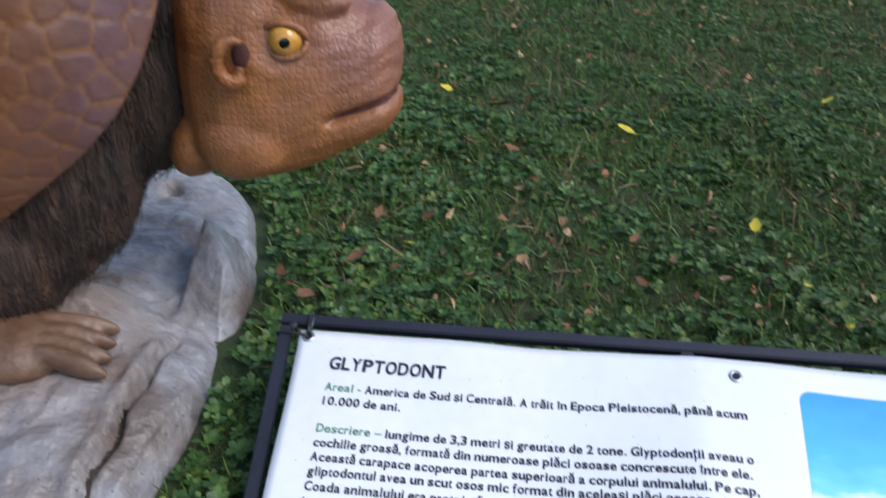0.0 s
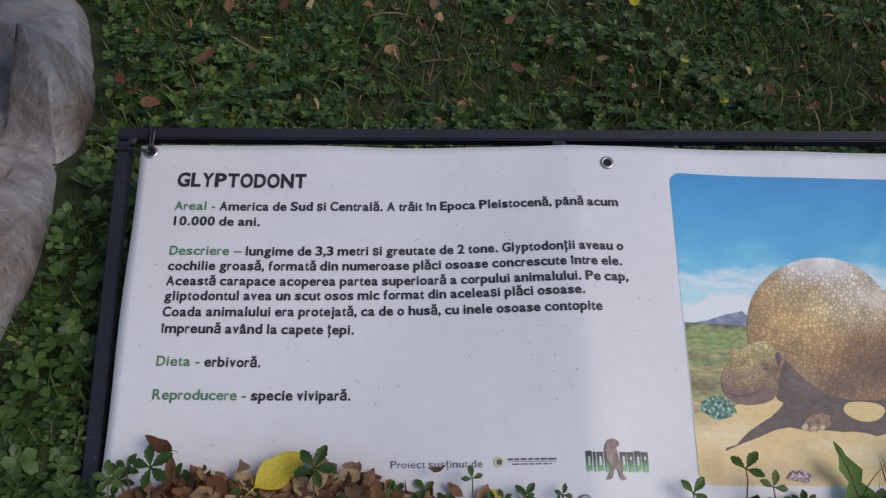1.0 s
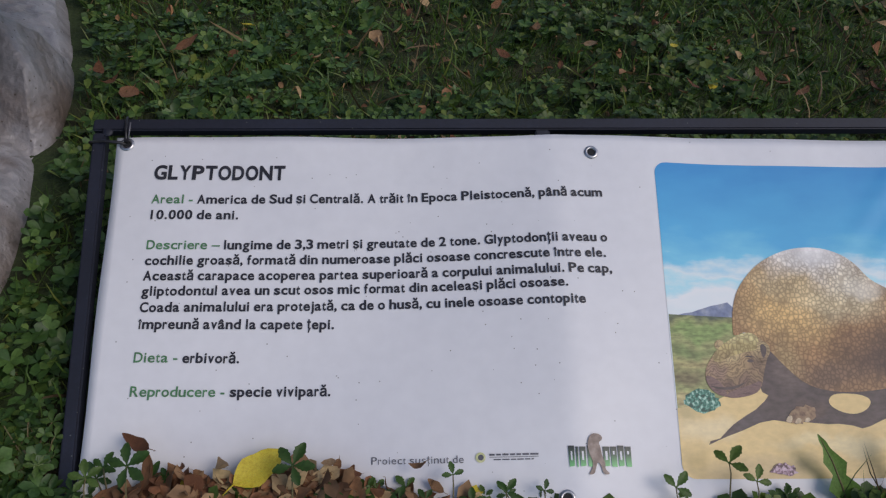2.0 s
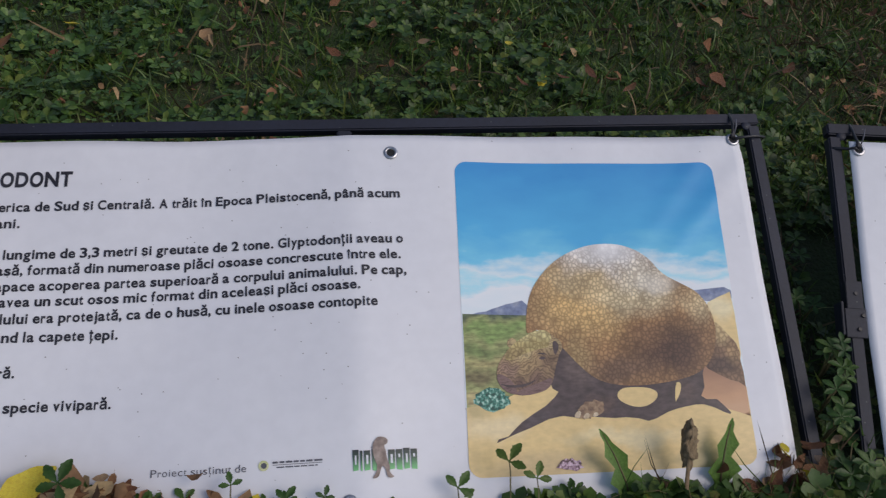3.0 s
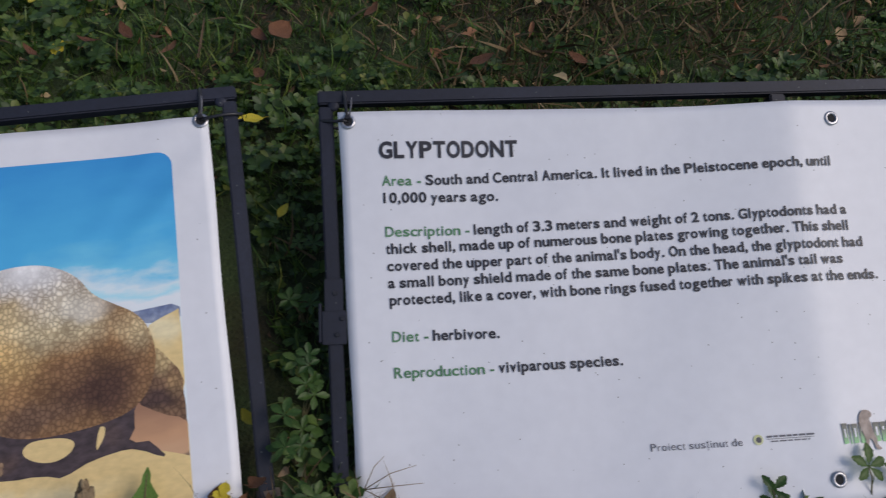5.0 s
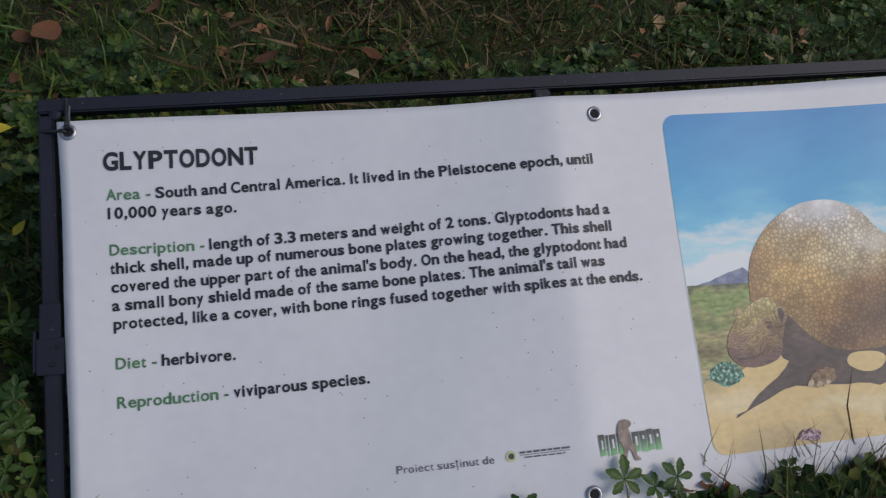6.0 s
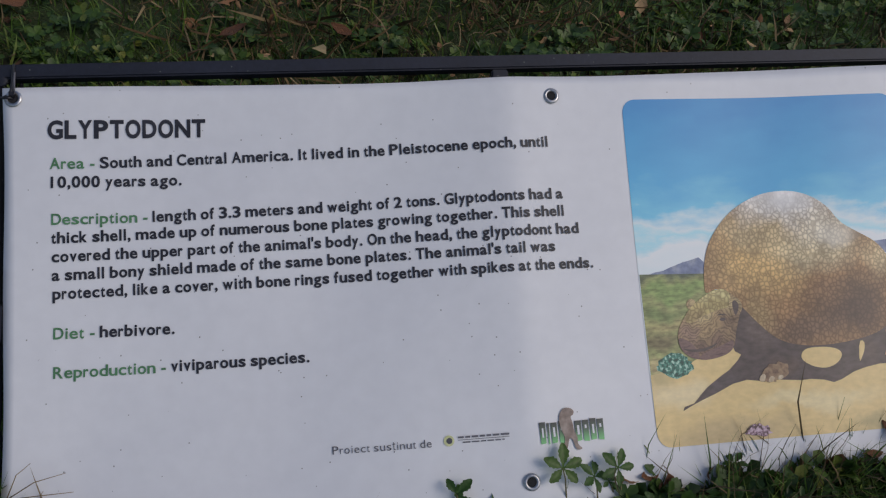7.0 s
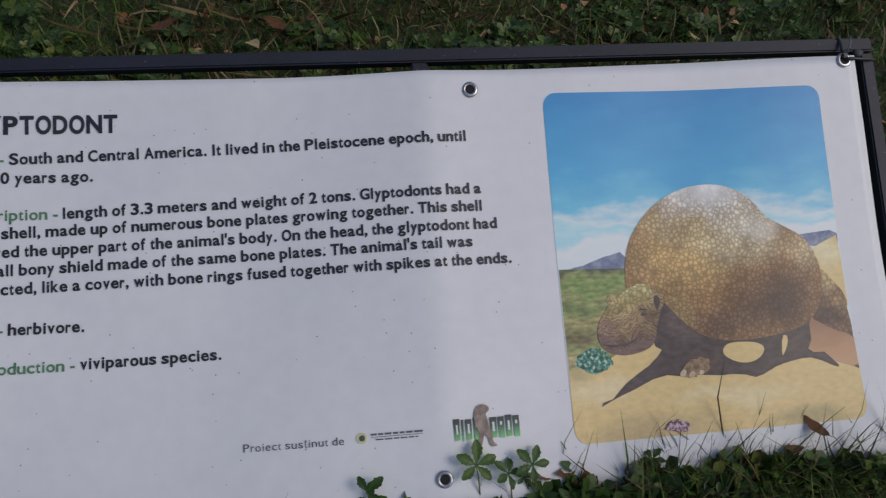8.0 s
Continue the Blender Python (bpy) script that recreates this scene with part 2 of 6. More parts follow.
def painted(name, base, spots, scale=20, grain=0.35, stretch=(1, 1, 1), warp=0.03, cells=None, lines=None, tops=()):
    """A printed picture's own brushwork: soft blots (x, y, half width, half height, colour, strength) over a ground colour, grain, a net of plates, wavy wrinkles."""
    m = bpy.data.materials.new(name)
    m.use_nodes = True
    nt = m.node_tree
    link, node = nt.links.new, nt.nodes.new
    b = nt.nodes["Principled BSDF"]
    tc, no, off, sc, at = node("ShaderNodeTexCoord"), node("ShaderNodeTexNoise"), node("ShaderNodeVectorMath"), node("ShaderNodeVectorMath"), node("ShaderNodeVectorMath")
    no.inputs["Scale"].default_value, no.inputs["Detail"].default_value = 9, 6
    off.operation, sc.operation, at.operation = "SUBTRACT", "SCALE", "ADD"
    link(tc.outputs["UV"], no.inputs["Vector"])
    link(no.outputs["Color"], off.inputs[0])
    off.inputs[1].default_value = (0.5, 0.5, 0.5)
    link(off.outputs[0], sc.inputs[0])
    sc.inputs["Scale"].default_value = warp * 4
    link(tc.outputs["UV"], at.inputs[0])
    link(sc.outputs[0], at.inputs[1])
    rgb = node("ShaderNodeRGB")
    rgb.outputs[0].default_value = (*base, 1)
    col = rgb.outputs[0]

    def blend(kind, amount, tone):
        nonlocal col
        mx = node("ShaderNodeMix")
        mx.data_type, mx.blend_type = "RGBA", kind
        if isinstance(amount, float):
            mx.inputs[0].default_value = amount
        else:
            link(amount, mx.inputs[0])
        link(col, mx.inputs[6])
        if isinstance(tone, tuple):
            mx.inputs[7].default_value = (*tone, 1)
        else:
            link(tone, mx.inputs[7])
        col = mx.outputs[2]

    def blot(cx, cy, rx, ry, colour, strength):
        mp, ln, mr = node("ShaderNodeMapping"), node("ShaderNodeVectorMath"), node("ShaderNodeMapRange")
        mp.inputs["Location"].default_value, mp.inputs["Scale"].default_value = (-cx / rx, -cy / ry, 0), (1 / rx, 1 / ry, 0)
        link(at.outputs[0], mp.inputs[0])
        ln.operation = "LENGTH"
        link(mp.outputs[0], ln.inputs[0])
        mr.interpolation_type = "SMOOTHSTEP"
        link(ln.outputs["Value"], mr.inputs["Value"])
        for socket, value in (("From Min", 0.25), ("From Max", 1.25), ("To Min", strength), ("To Max", 0.0)):
            mr.inputs[socket].default_value = value
        blend("MIX", mr.outputs[0], colour)

    for spot in spots:
        blot(*spot)
    if cells:
        vo = node("ShaderNodeTexVoronoi")
        vo.feature = "DISTANCE_TO_EDGE"
        vo.inputs["Scale"].default_value, vo.inputs["Randomness"].default_value = cells, 0.75
        link(tc.outputs["UV"], vo.inputs["Vector"])
        net = ramp_of(nt, [(0.0, (0.42, 0.34, 0.26)), (0.16, (1.0, 0.98, 0.94)), (0.35, (1.38, 1.34, 1.26))])
        link(vo.outputs["Distance"], net.inputs[0])
        blend("MULTIPLY", 0.72, net.outputs[0])
    if lines:
        wv = node("ShaderNodeTexWave")
        wv.bands_direction = "Y"
        wv.inputs["Scale"].default_value, wv.inputs["Distortion"].default_value, wv.inputs["Detail"].default_value, wv.inputs["Detail Scale"].default_value = lines, 5.0, 3, 1.6
        link(at.outputs[0], wv.inputs["Vector"])
        net = ramp_of(nt, [(0.1, (0.40, 0.34, 0.28)), (0.45, (1.0, 0.98, 0.94)), (0.9, (1.25, 1.2, 1.1))])
        link(wv.outputs[0], net.inputs[0])
        blend("MULTIPLY", 0.62, net.outputs[0])
    for spot in tops:
        blot(*spot)
    mp, fine = node("ShaderNodeMapping"), node("ShaderNodeTexNoise")
    mp.inputs["Scale"].default_value = stretch
    link(tc.outputs["UV"], mp.inputs[0])
    link(mp.outputs[0], fine.inputs["Vector"])
    fine.inputs["Scale"].default_value, fine.inputs["Detail"].default_value = scale, 7
    fleck = ramp_of(nt, [(0.32, (0.55, 0.53, 0.50)), (0.68, (1.35, 1.35, 1.32))])
    link(fine.outputs[0], fleck.inputs[0])
    blend("MULTIPLY", grain, fleck.outputs[0])
    link(col, b.inputs["Base Color"])
    b.inputs["Roughness"].default_value = 0.4
    return m


P_SKY = graded("print_sky", [(0.0, (0.036, 0.30, 0.64)), (0.24, (0.070, 0.44, 0.75)), (0.33, (0.16, 0.58, 0.80)), (0.38, (0.70, 0.82, 0.85)), (0.41, (0.42, 0.76, 0.85)), (0.45, (0.80, 0.84, 0.85)), (0.52, (0.74, 0.82, 0.84))], 5, 60, 0.26)
P_SHELL = painted("print_shell", (0.35, 0.195, 0.085), [
    (0.30, 0.47, 0.09, 0.13, (0.40, 0.255, 0.125), 0.8), (0.44, 0.50, 0.20, 0.13, (0.66, 0.45, 0.19), 0.9), (0.40, 0.66, 0.07, 0.08, (0.52, 0.37, 0.17), 0.8), (0.75, 0.65, 0.17, 0.10, (0.098, 0.048, 0.032), 0.95),
    (0.55, 0.70, 0.16, 0.06, (0.15, 0.088, 0.060), 0.8), (0.63, 0.47, 0.20, 0.075, (0.72, 0.62, 0.40), 0.85), (0.87, 0.52, 0.07, 0.07, (0.66, 0.54, 0.32), 0.8), (0.45, 0.40, 0.20, 0.07, (0.64, 0.53, 0.32), 0.7),
    (0.66, 0.39, 0.13, 0.08, (0.80, 0.75, 0.62), 0.85), (0.54, 0.315, 0.22, 0.075, (0.86, 0.84, 0.80), 1.0)], 11, 0.6, cells=70, tops=[(0.54, 0.295, 0.18, 0.055, (0.90, 0.89, 0.88), 0.85), (0.72, 0.42, 0.10, 0.04, (0.82, 0.78, 0.68), 0.45)])
P_SAND = painted("print_sand", (0.78, 0.58, 0.26), [(0.10, 0.86, 0.12, 0.05, (0.84, 0.70, 0.42), 0.8), (0.55, 0.90, 0.25, 0.03, (0.84, 0.70, 0.40), 0.8), (0.25, 0.98, 0.25, 0.045, (0.58, 0.44, 0.23), 0.8), (0.80, 0.99, 0.16, 0.04, (0.42, 0.35, 0.17), 0.75), (0.94, 0.52, 0.06, 0.06, (0.86, 0.76, 0.48), 0.8), (0.03, 0.80, 0.05, 0.05, (0.48, 0.40, 0.20), 0.7)], 34, 0.18, (1, 2.0, 1))
P_FIELD = painted("print_field", (0.30, 0.33, 0.13), [(0.12, 0.52, 0.20, 0.022, (0.045, 0.085, 0.055), 0.95), (0.12, 0.565, 0.22, 0.025, (0.20, 0.32, 0.09), 0.85), (0.05, 0.62, 0.12, 0.02, (0.13, 0.20, 0.06), 0.8), (0.10, 0.66, 0.14, 0.02, (0.40, 0.34, 0.15), 0.8), (0.05, 0.70, 0.08, 0.03, (0.16, 0.125, 0.06), 0.85), (0.24, 0.77, 0.08, 0.04, (0.42, 0.45, 0.17), 0.8), (0.04, 0.77, 0.06, 0.03, (0.58, 0.47, 0.24), 0.8)], 34, 0.95, (1, 3, 1), warp=0.03)
P_HILL = print_mat("print_hill", [(0.3, (0.13, 0.17, 0.30)), (0.5, (0.20, 0.25, 0.38)), (0.7, (0.32, 0.36, 0.45))], 26, 80)
P_ROCK = graded("print_rock", [(0.72, (0.36, 0.19, 0.11)), (0.80, (0.58, 0.32, 0.17)), (0.90, (0.66, 0.42, 0.25))], 10, 60, 0.08)
P_DARK = painted("print_dark", (0.074, 0.052, 0.054), [(0.40, 0.66, 0.05, 0.10, (0.16, 0.115, 0.105), 0.7), (0.24, 0.84, 0.10, 0.04, (0.085, 0.066, 0.075), 0.8), (0.47, 0.79, 0.05, 0.04, (0.12, 0.075, 0.06), 0.7), (0.78, 0.77, 0.05, 0.05, (0.11, 0.072, 0.064), 0.7)], 34, 0.85, (1, 2, 1))
P_HEAD = painted("print_face", (0.36, 0.25, 0.13), [(0.24, 0.62, 0.12, 0.05, (0.52, 0.42, 0.22), 0.9), (0.22, 0.75, 0.13, 0.045, (0.15, 0.085, 0.070), 0.9), (0.13, 0.70, 0.05, 0.05, (0.24, 0.15, 0.12), 0.8), (0.31, 0.68, 0.04, 0.06, (0.17, 0.105, 0.07), 0.8)], 34, 0.6, warp=0.06, lines=23)
P_CROWN = painted("print_crown", (0.46, 0.38, 0.16), [(0.25, 0.585, 0.08, 0.03, (0.62, 0.56, 0.28), 0.9), (0.18, 0.64, 0.05, 0.03, (0.34, 0.25, 0.11), 0.8)], 30, 0.4, cells=64)
P_NAIL = print_mat("print_claw", [(0.3, (0.50, 0.38, 0.24)), (0.7, (0.72, 0.60, 0.42))], 40, 120)
P_PAW = print_mat("print_paw", [(0.3, (0.13, 0.07, 0.045)), (0.5, (0.30, 0.19, 0.11)), (0.7, (0.42, 0.30, 0.17))], 46, 120)
P_BUSH = print_mat("print_bush", [(0.40, (0.012, 0.075, 0.055)), (0.52, (0.05, 0.26, 0.19)), (0.62, (0.45, 0.66, 0.55))], 90, 160)
P_FLOWER = print_mat("print_flower", [(0.42, (0.10, 0.055, 0.06)), (0.50, (0.34, 0.20, 0.26)), (0.58, (0.62, 0.47, 0.54))], 95, 160)
P_MUZZLE = print_mat("print_muzzle", [(0.3, (0.10, 0.055, 0.055)), (0.5, (0.22, 0.135, 0.12)), (0.7, (0.15, 0.085, 0.07))], 30, 120, (1, 4, 1))
P_TAIL = painted("print_tail", (0.20, 0.115, 0.065), [(0.93, 0.58, 0.06, 0.05, (0.62, 0.47, 0.24), 0.9), (0.97, 0.66, 0.04, 0.05, (0.42, 0.27, 0.13), 0.8), (0.90, 0.70, 0.08, 0.04, (0.075, 0.042, 0.035), 0.9)], 24, 0.45, cells=62)
P_BEAST = print_mat("print_logo_beast", [(0.3, (0.16, 0.11, 0.09)), (0.7, (0.42, 0.34, 0.29))], 60, 160)
P_LOGO = graded("print_logo_green", [(0.0, (0.045, 0.05, 0.05)), (0.45, (0.07, 0.12, 0.08)), (1.0, (0.20, 0.55, 0.22))], 60, 60, 0.1)
P_MARK = print_mat("print_yellow_mark", [(0.3, (0.60, 0.62, 0.28)), (0.7, (0.68, 0.69, 0.42))], 60, 160)


# ---- building helpers ----
def finish(bm, name, mats, smooth=False):
    me = bpy.data.meshes.new(name)
    bm.to_mesh(me)
    bm.free()
    for m in (mats if isinstance(mats, (list, tuple)) else [mats]):
        me.materials.append(m)
    if smooth:
        me.shade_smooth()
    return me


def part(name, bm, material, parent, label="", smooth=False):
    me = bm if isinstance(bm, bpy.types.Mesh) else finish(bm, name, material, smooth)
    ob = new(name, me)
    ob.parent = parent
    if label:
        ob["label"] = label
    return ob


def thing(name, m, label, category, group=""):
    ob = new(name)
    ob.empty_display_size = 0.05
    ob.matrix_world = m
    return tagged(ob, label, category, group)


def box(bm, a, b, mat=None, bevel=0.0):
    """A box between two corners, moved by mat."""
    g = bmesh.ops.create_cube(bm, size=1, matrix=Matrix.Translation((Vector(a) + Vector(b)) / 2) @ Matrix.Diagonal((*[abs(q - p) for p, q in zip(a, b)], 1)))
    vs = g["verts"]
    if bevel:
        r = bmesh.ops.bevel(bm, geom=list({e for v in vs for e in v.link_edges}), offset=bevel, segments=2, affect="EDGES")
        vs = list({v for f in r["faces"] for v in f.verts} | {v for v in vs if v.is_valid})
    if mat:
        bmesh.ops.transform(bm, matrix=mat, verts=vs)
    return vs


def tube(bm, points, radii, sides=8):
    """A round tube along points, with a radius at each."""
    rings = []
    up = Vector((0.13, 0.31, 0.94))
    for i, p in enumerate(points):
        p = Vector(p)
        d = (Vector(points[min(i + 1, len(points) - 1)]) - Vector(points[max(i - 1, 0)])).normalized()
        x = d.cross(up).normalized()
        y = d.cross(x)
        rings.append([bm.verts.new(p + radii[i] * (math.cos(a) * x + math.sin(a) * y)) for a in [2 * math.pi * k / sides for k in range(sides)]])
    for a, b in zip(rings, rings[1:]):
        for k in range(sides):
            bm.faces.new((a[k], a[(k + 1) % sides], b[(k + 1) % sides], b[k]))
    bm.faces.new(rings[0][::-1])
    bm.faces.new(rings[-1])


LATTICE = np.random.RandomState(5).rand(64, 64)


def field(x, y, size):
    """Smooth value noise from 0 to 1 over the plan, for numpy arrays."""
    x, y = np.asarray(x, float) / size + 100, np.asarray(y, float) / size + 100
    i, j = np.floor(x).astype(int), np.floor(y).astype(int)
    f, g = x - i, y - j
    f, g = f * f * (3 - 2 * f), g * g * (3 - 2 * g)
    L = lambda a, b: LATTICE[a % 64, b % 64]
    return (L(i, j) * (1 - f) + L(i + 1, j) * f) * (1 - g) + (L(i, j + 1) * (1 - f) + L(i + 1, j + 1) * f) * g


def ground_z(x, y):
    """The lie of the ground: a low bank behind the signs, a little lower in front."""
    y = np.asarray(y, float)
    s = np.clip((0.15 - y) / 0.7, 0, 1)
    return -0.085 * s * s * (3 - 2 * s) + 0.018 * (field(x, y, 0.33) - 0.5) * np.clip(1.5 - abs(y - 0.3) * 0.1, 0.3, 1)


# ---- ground ----
def ground_sheet():
    xs = np.concatenate([[-400, -100, -30, -10, -5], np.arange(-3, 5.01, 0.06), [7, 12, 30, 100, 400]])
    ys = np.concatenate([[-400, -100, -30, -8, -4, -2], np.arange(-1.4, 5.01, 0.06), [7, 12, 30, 100, 400]])
    X, Y = np.meshgrid(xs, ys)
    v = np.stack([X, Y, ground_z(X, Y)], -1).reshape(-1, 3)
    n, w = len(ys), len(xs)
    f = [(j * w + i, j * w + i + 1, (j + 1) * w + i + 1, (j + 1) * w + i) for j in range(n - 1) for i in range(w - 1)]
    me = bpy.data.meshes.new("ground")
    me.from_pydata(v.tolist(), [], f)
    me.materials.append(SOIL)
    me.shade_smooth()
    return tagged(new("ground", me), "dark soil ground under lawn and low plants", "ground", kind="structure")


ground_sheet()


# ---- the signs: a frame and a printed banner each ----
def plane(o, u, v):
    u, v = Vector(u).normalized(), Vector(v).normalized()
    n = u.cross(-v).normalized()
    return Matrix.Translation(o) @ Matrix((u, n.cross(u), n)).transposed().to_4x4()


SIGN_A = plane((0.0003, 0.0064, 0.1711), (0.9998, -0.0050, 0.0201), (0.0034, -0.9181, -0.3962))
SIGN_B = plane((1.6244, -0.0486, 0.1968), (0.9838, -0.1723, 0.0504), (-0.1315, -0.8828, -0.4510))


def crease(u, at, rise, left, right):
    """The cloth stands out in a soft crease over the middle post and falls away to both sides."""
    d = u - at
    s = math.sqrt(d * d + 0.012 ** 2)
    return rise * max(0.0, 1 - s / (left if d < 0 else right)) ** 2


def wave_a(u, v):
    return -0.007 + crease(u, 0.715, 0.024, 0.40, 0.45) + 0.0022 * math.sin(9 * u + 5 * v) + 0.0015 * math.sin(23 * u - 8 * v + 1) * max(0, 1 - 3 * v) \
        + 0.0035 * math.exp(-((u + v - 1.46) / 0.022) ** 2) * max(0, 1 - v * 3) + 0.002 * math.exp(-((u + 0.8 * v - 1.36) / 0.02) ** 2) * max(0, 1 - v * 4)


def wave_b(u, v):
    return -0.006 + 0.010 * ((v - 0.28) / 0.3) ** 2 + crease(u, 0.705, 0.022, 0.40, 0.45) + 0.0018 * math.sin(8 * u + 4 * v + 2) + 0.001 * math.sin(21 * u + 6 * v)


def lerp2(quad, s, t):
    """A point of a quad given as top left, top right, bottom right, bottom left."""
    a, b, c, d = quad
    return tuple((a[k] * (1 - s) + b[k] * s) * (1 - t) + (d[k] * (1 - s) + c[k] * s) * t for k in (0, 1))


def printed(polygon, place, h, step=0.03, uv=None):
    """A flat printed shape: polygon in its own coordinates, laid on the cloth by place(x, y) -> (u, v, height)."""
    bm = bmesh.new()
    vs = [bm.verts.new((x, y, 0)) for x, y in polygon]
    edges = [bm.edges.new((vs[k], vs[(k + 1) % len(vs)])) for k in range(len(vs))]
    bmesh.ops.triangle_fill(bm, use_beauty=True, use_dissolve=False, edges=edges, normal=(0, 0, 1))
    for _ in range(5):
        long = [e for e in bm.edges if e.calc_length() > step]
        if not long:
            break
        bmesh.ops.subdivide_edges(bm, edges=long, cuts=1)
        bmesh.ops.triangulate(bm, faces=bm.faces[:])
    lay = bm.loops.layers.uv.new("UVMap")
    for f in bm.faces:
        for l in f.loops:
            x, y = l.vert.co.x, l.vert.co.y
            l[lay].uv = uv(x, y) if uv else (x, y)
    for v in bm.verts:
        a, b, c = place(v.co.x, v.co.y)
        v.co = (a, -b, c + h)
    for f in bm.faces:
        f.normal_update()
        if f.normal.z < 0:
            f.normal_flip()
    return bm


def smooth_outline(points, rounds=2):
    for _ in range(rounds):
        out = []
        for k, p in enumerate(points):
            q = points[(k + 1) % len(points)]
            out += [(p[0] * 0.75 + q[0] * 0.25, p[1] * 0.75 + q[1] * 0.25), (p[0] * 0.25 + q[0] * 0.75, p[1] * 0.25 + q[1] * 0.75)]
        points = out
    return points


def rounded(rx, ry, steps=6):
    out = []
    for cx, cy, a0 in ((1 - rx, ry, -90), (1 - rx, 1 - ry, 0), (rx, 1 - ry, 90), (rx, ry, 180)):
        for k in range(steps + 1):
            a = radians(a0 + 90 * k / steps)
            out.append((cx + rx * math.cos(a), cy + ry * math.sin(a)))
    return out


ART = {
    "hill": [(0.003, 0.519), (0.078, 0.513), (0.120, 0.498), (0.169, 0.482), (0.234, 0.475), (0.253, 0.534)],
    "far_hill": [(0.842, 0.456), (0.897, 0.452), (0.997, 0.445), (0.996, 0.497), (0.864, 0.490)],
    "field": [(0.003, 0.516), (0.254, 0.523), (0.303, 0.785), (0.156, 0.794), (0.003, 0.838)],
    "dune": [(0.889, 0.503), (0.941, 0.480), (0.977, 0.469), (0.997, 0.460), (0.997, 0.733), (0.925, 0.705), (0.886, 0.609)],
    "rock": [(0.835, 0.680), (0.909, 0.724), (0.997, 0.759), (0.997, 0.788), (0.997, 0.861), (0.997, 0.857), (0.893, 0.826), (0.809, 0.815)],
    "tail": [(0.896, 0.551), (0.932, 0.576), (0.968, 0.604), (0.995, 0.644), (0.995, 0.697), (0.995, 0.789), (0.995, 0.765), (0.927, 0.735), (0.845, 0.702), (0.843, 0.629)],
}
ART.update({
    "shadow": [(0.084, 0.906), (0.155, 0.885), (0.166, 0.859), (0.261, 0.809), (0.333, 0.770), (0.349, 0.717), (0.535, 0.728), (0.695, 0.725), (0.873, 0.636), (0.843, 0.756), (0.829, 0.797), (0.896, 0.808), (0.944, 0.853), (0.885, 0.833), (0.822, 0.816), (0.749, 0.819), (0.695, 0.843), (0.651, 0.857), (0.573, 0.852), (0.495, 0.838), (0.389, 0.844), (0.318, 0.831), (0.189, 0.876)],
    "chest": [(0.359, 0.573), (0.403, 0.604), (0.418, 0.698), (0.533, 0.745), (0.513, 0.823), (0.447, 0.796), (0.377, 0.837), (0.343, 0.776), (0.296, 0.747), (0.316, 0.680)],
    "gap": [(0.525, 0.786), (0.542, 0.759), (0.587, 0.755), (0.651, 0.760), (0.679, 0.777), (0.661, 0.803), (0.617, 0.819), (0.565, 0.811)],
    "far_gap": [(0.743, 0.747), (0.761, 0.747), (0.761, 0.767), (0.747, 0.792), (0.731, 0.810)],
    "head": [(0.110, 0.703), (0.119, 0.674), (0.142, 0.646), (0.164, 0.621), (0.207, 0.597), (0.249, 0.575), (0.291, 0.567), (0.320, 0.586), (0.341, 0.605), (0.345, 0.629), (0.335, 0.657), (0.319, 0.692), (0.308, 0.732), (0.286, 0.755), (0.238, 0.767), (0.185, 0.769), (0.146, 0.759), (0.121, 0.737)],
    "crown": [(0.141, 0.658), (0.157, 0.626), (0.207, 0.594), (0.256, 0.573), (0.294, 0.569), (0.317, 0.588), (0.308, 0.623), (0.257, 0.631), (0.195, 0.649), (0.167, 0.664)],
})
ART.update({
    "muzzle": [(0.109, 0.705), (0.126, 0.702), (0.160, 0.720), (0.176, 0.744), (0.182, 0.768), (0.146, 0.760), (0.118, 0.737)],
    "jaw": [(0.175, 0.759), (0.220, 0.743), (0.268, 0.730), (0.307, 0.715), (0.302, 0.741), (0.279, 0.757), (0.231, 0.768), (0.185, 0.770)],
    "brow": [(0.252, 0.646), (0.277, 0.640), (0.297, 0.648), (0.276, 0.646)],
    "eye": [(0.262, 0.658), (0.278, 0.651), (0.291, 0.658), (0.276, 0.664)],
    "mouth": [(0.113, 0.731), (0.161, 0.739), (0.214, 0.735), (0.258, 0.719), (0.216, 0.743), (0.160, 0.747)],
    "ear": [(0.304, 0.606), (0.322, 0.591), (0.345, 0.603), (0.354, 0.626), (0.337, 0.650), (0.317, 0.668), (0.308, 0.638)],
})
ART.update({
    "ear_hollow": [(0.315, 0.611), (0.328, 0.603), (0.341, 0.618), (0.333, 0.641), (0.321, 0.652)],
    "far_ear": [(0.153, 0.607), (0.169, 0.592), (0.192, 0.599), (0.182, 0.613), (0.162, 0.626)],
    "paw": [(0.369, 0.834), (0.390, 0.814), (0.424, 0.795), (0.464, 0.791), (0.483, 0.810), (0.469, 0.838), (0.432, 0.842), (0.399, 0.848)],
    "toe": [(0.369, 0.838), (0.384, 0.820), (0.399, 0.823), (0.389, 0.845)],
    "claw": [(0.400, 0.845), (0.412, 0.827), (0.428, 0.830), (0.421, 0.845)],
    "nail": [(0.434, 0.841), (0.445, 0.825), (0.459, 0.830), (0.453, 0.839)],
})
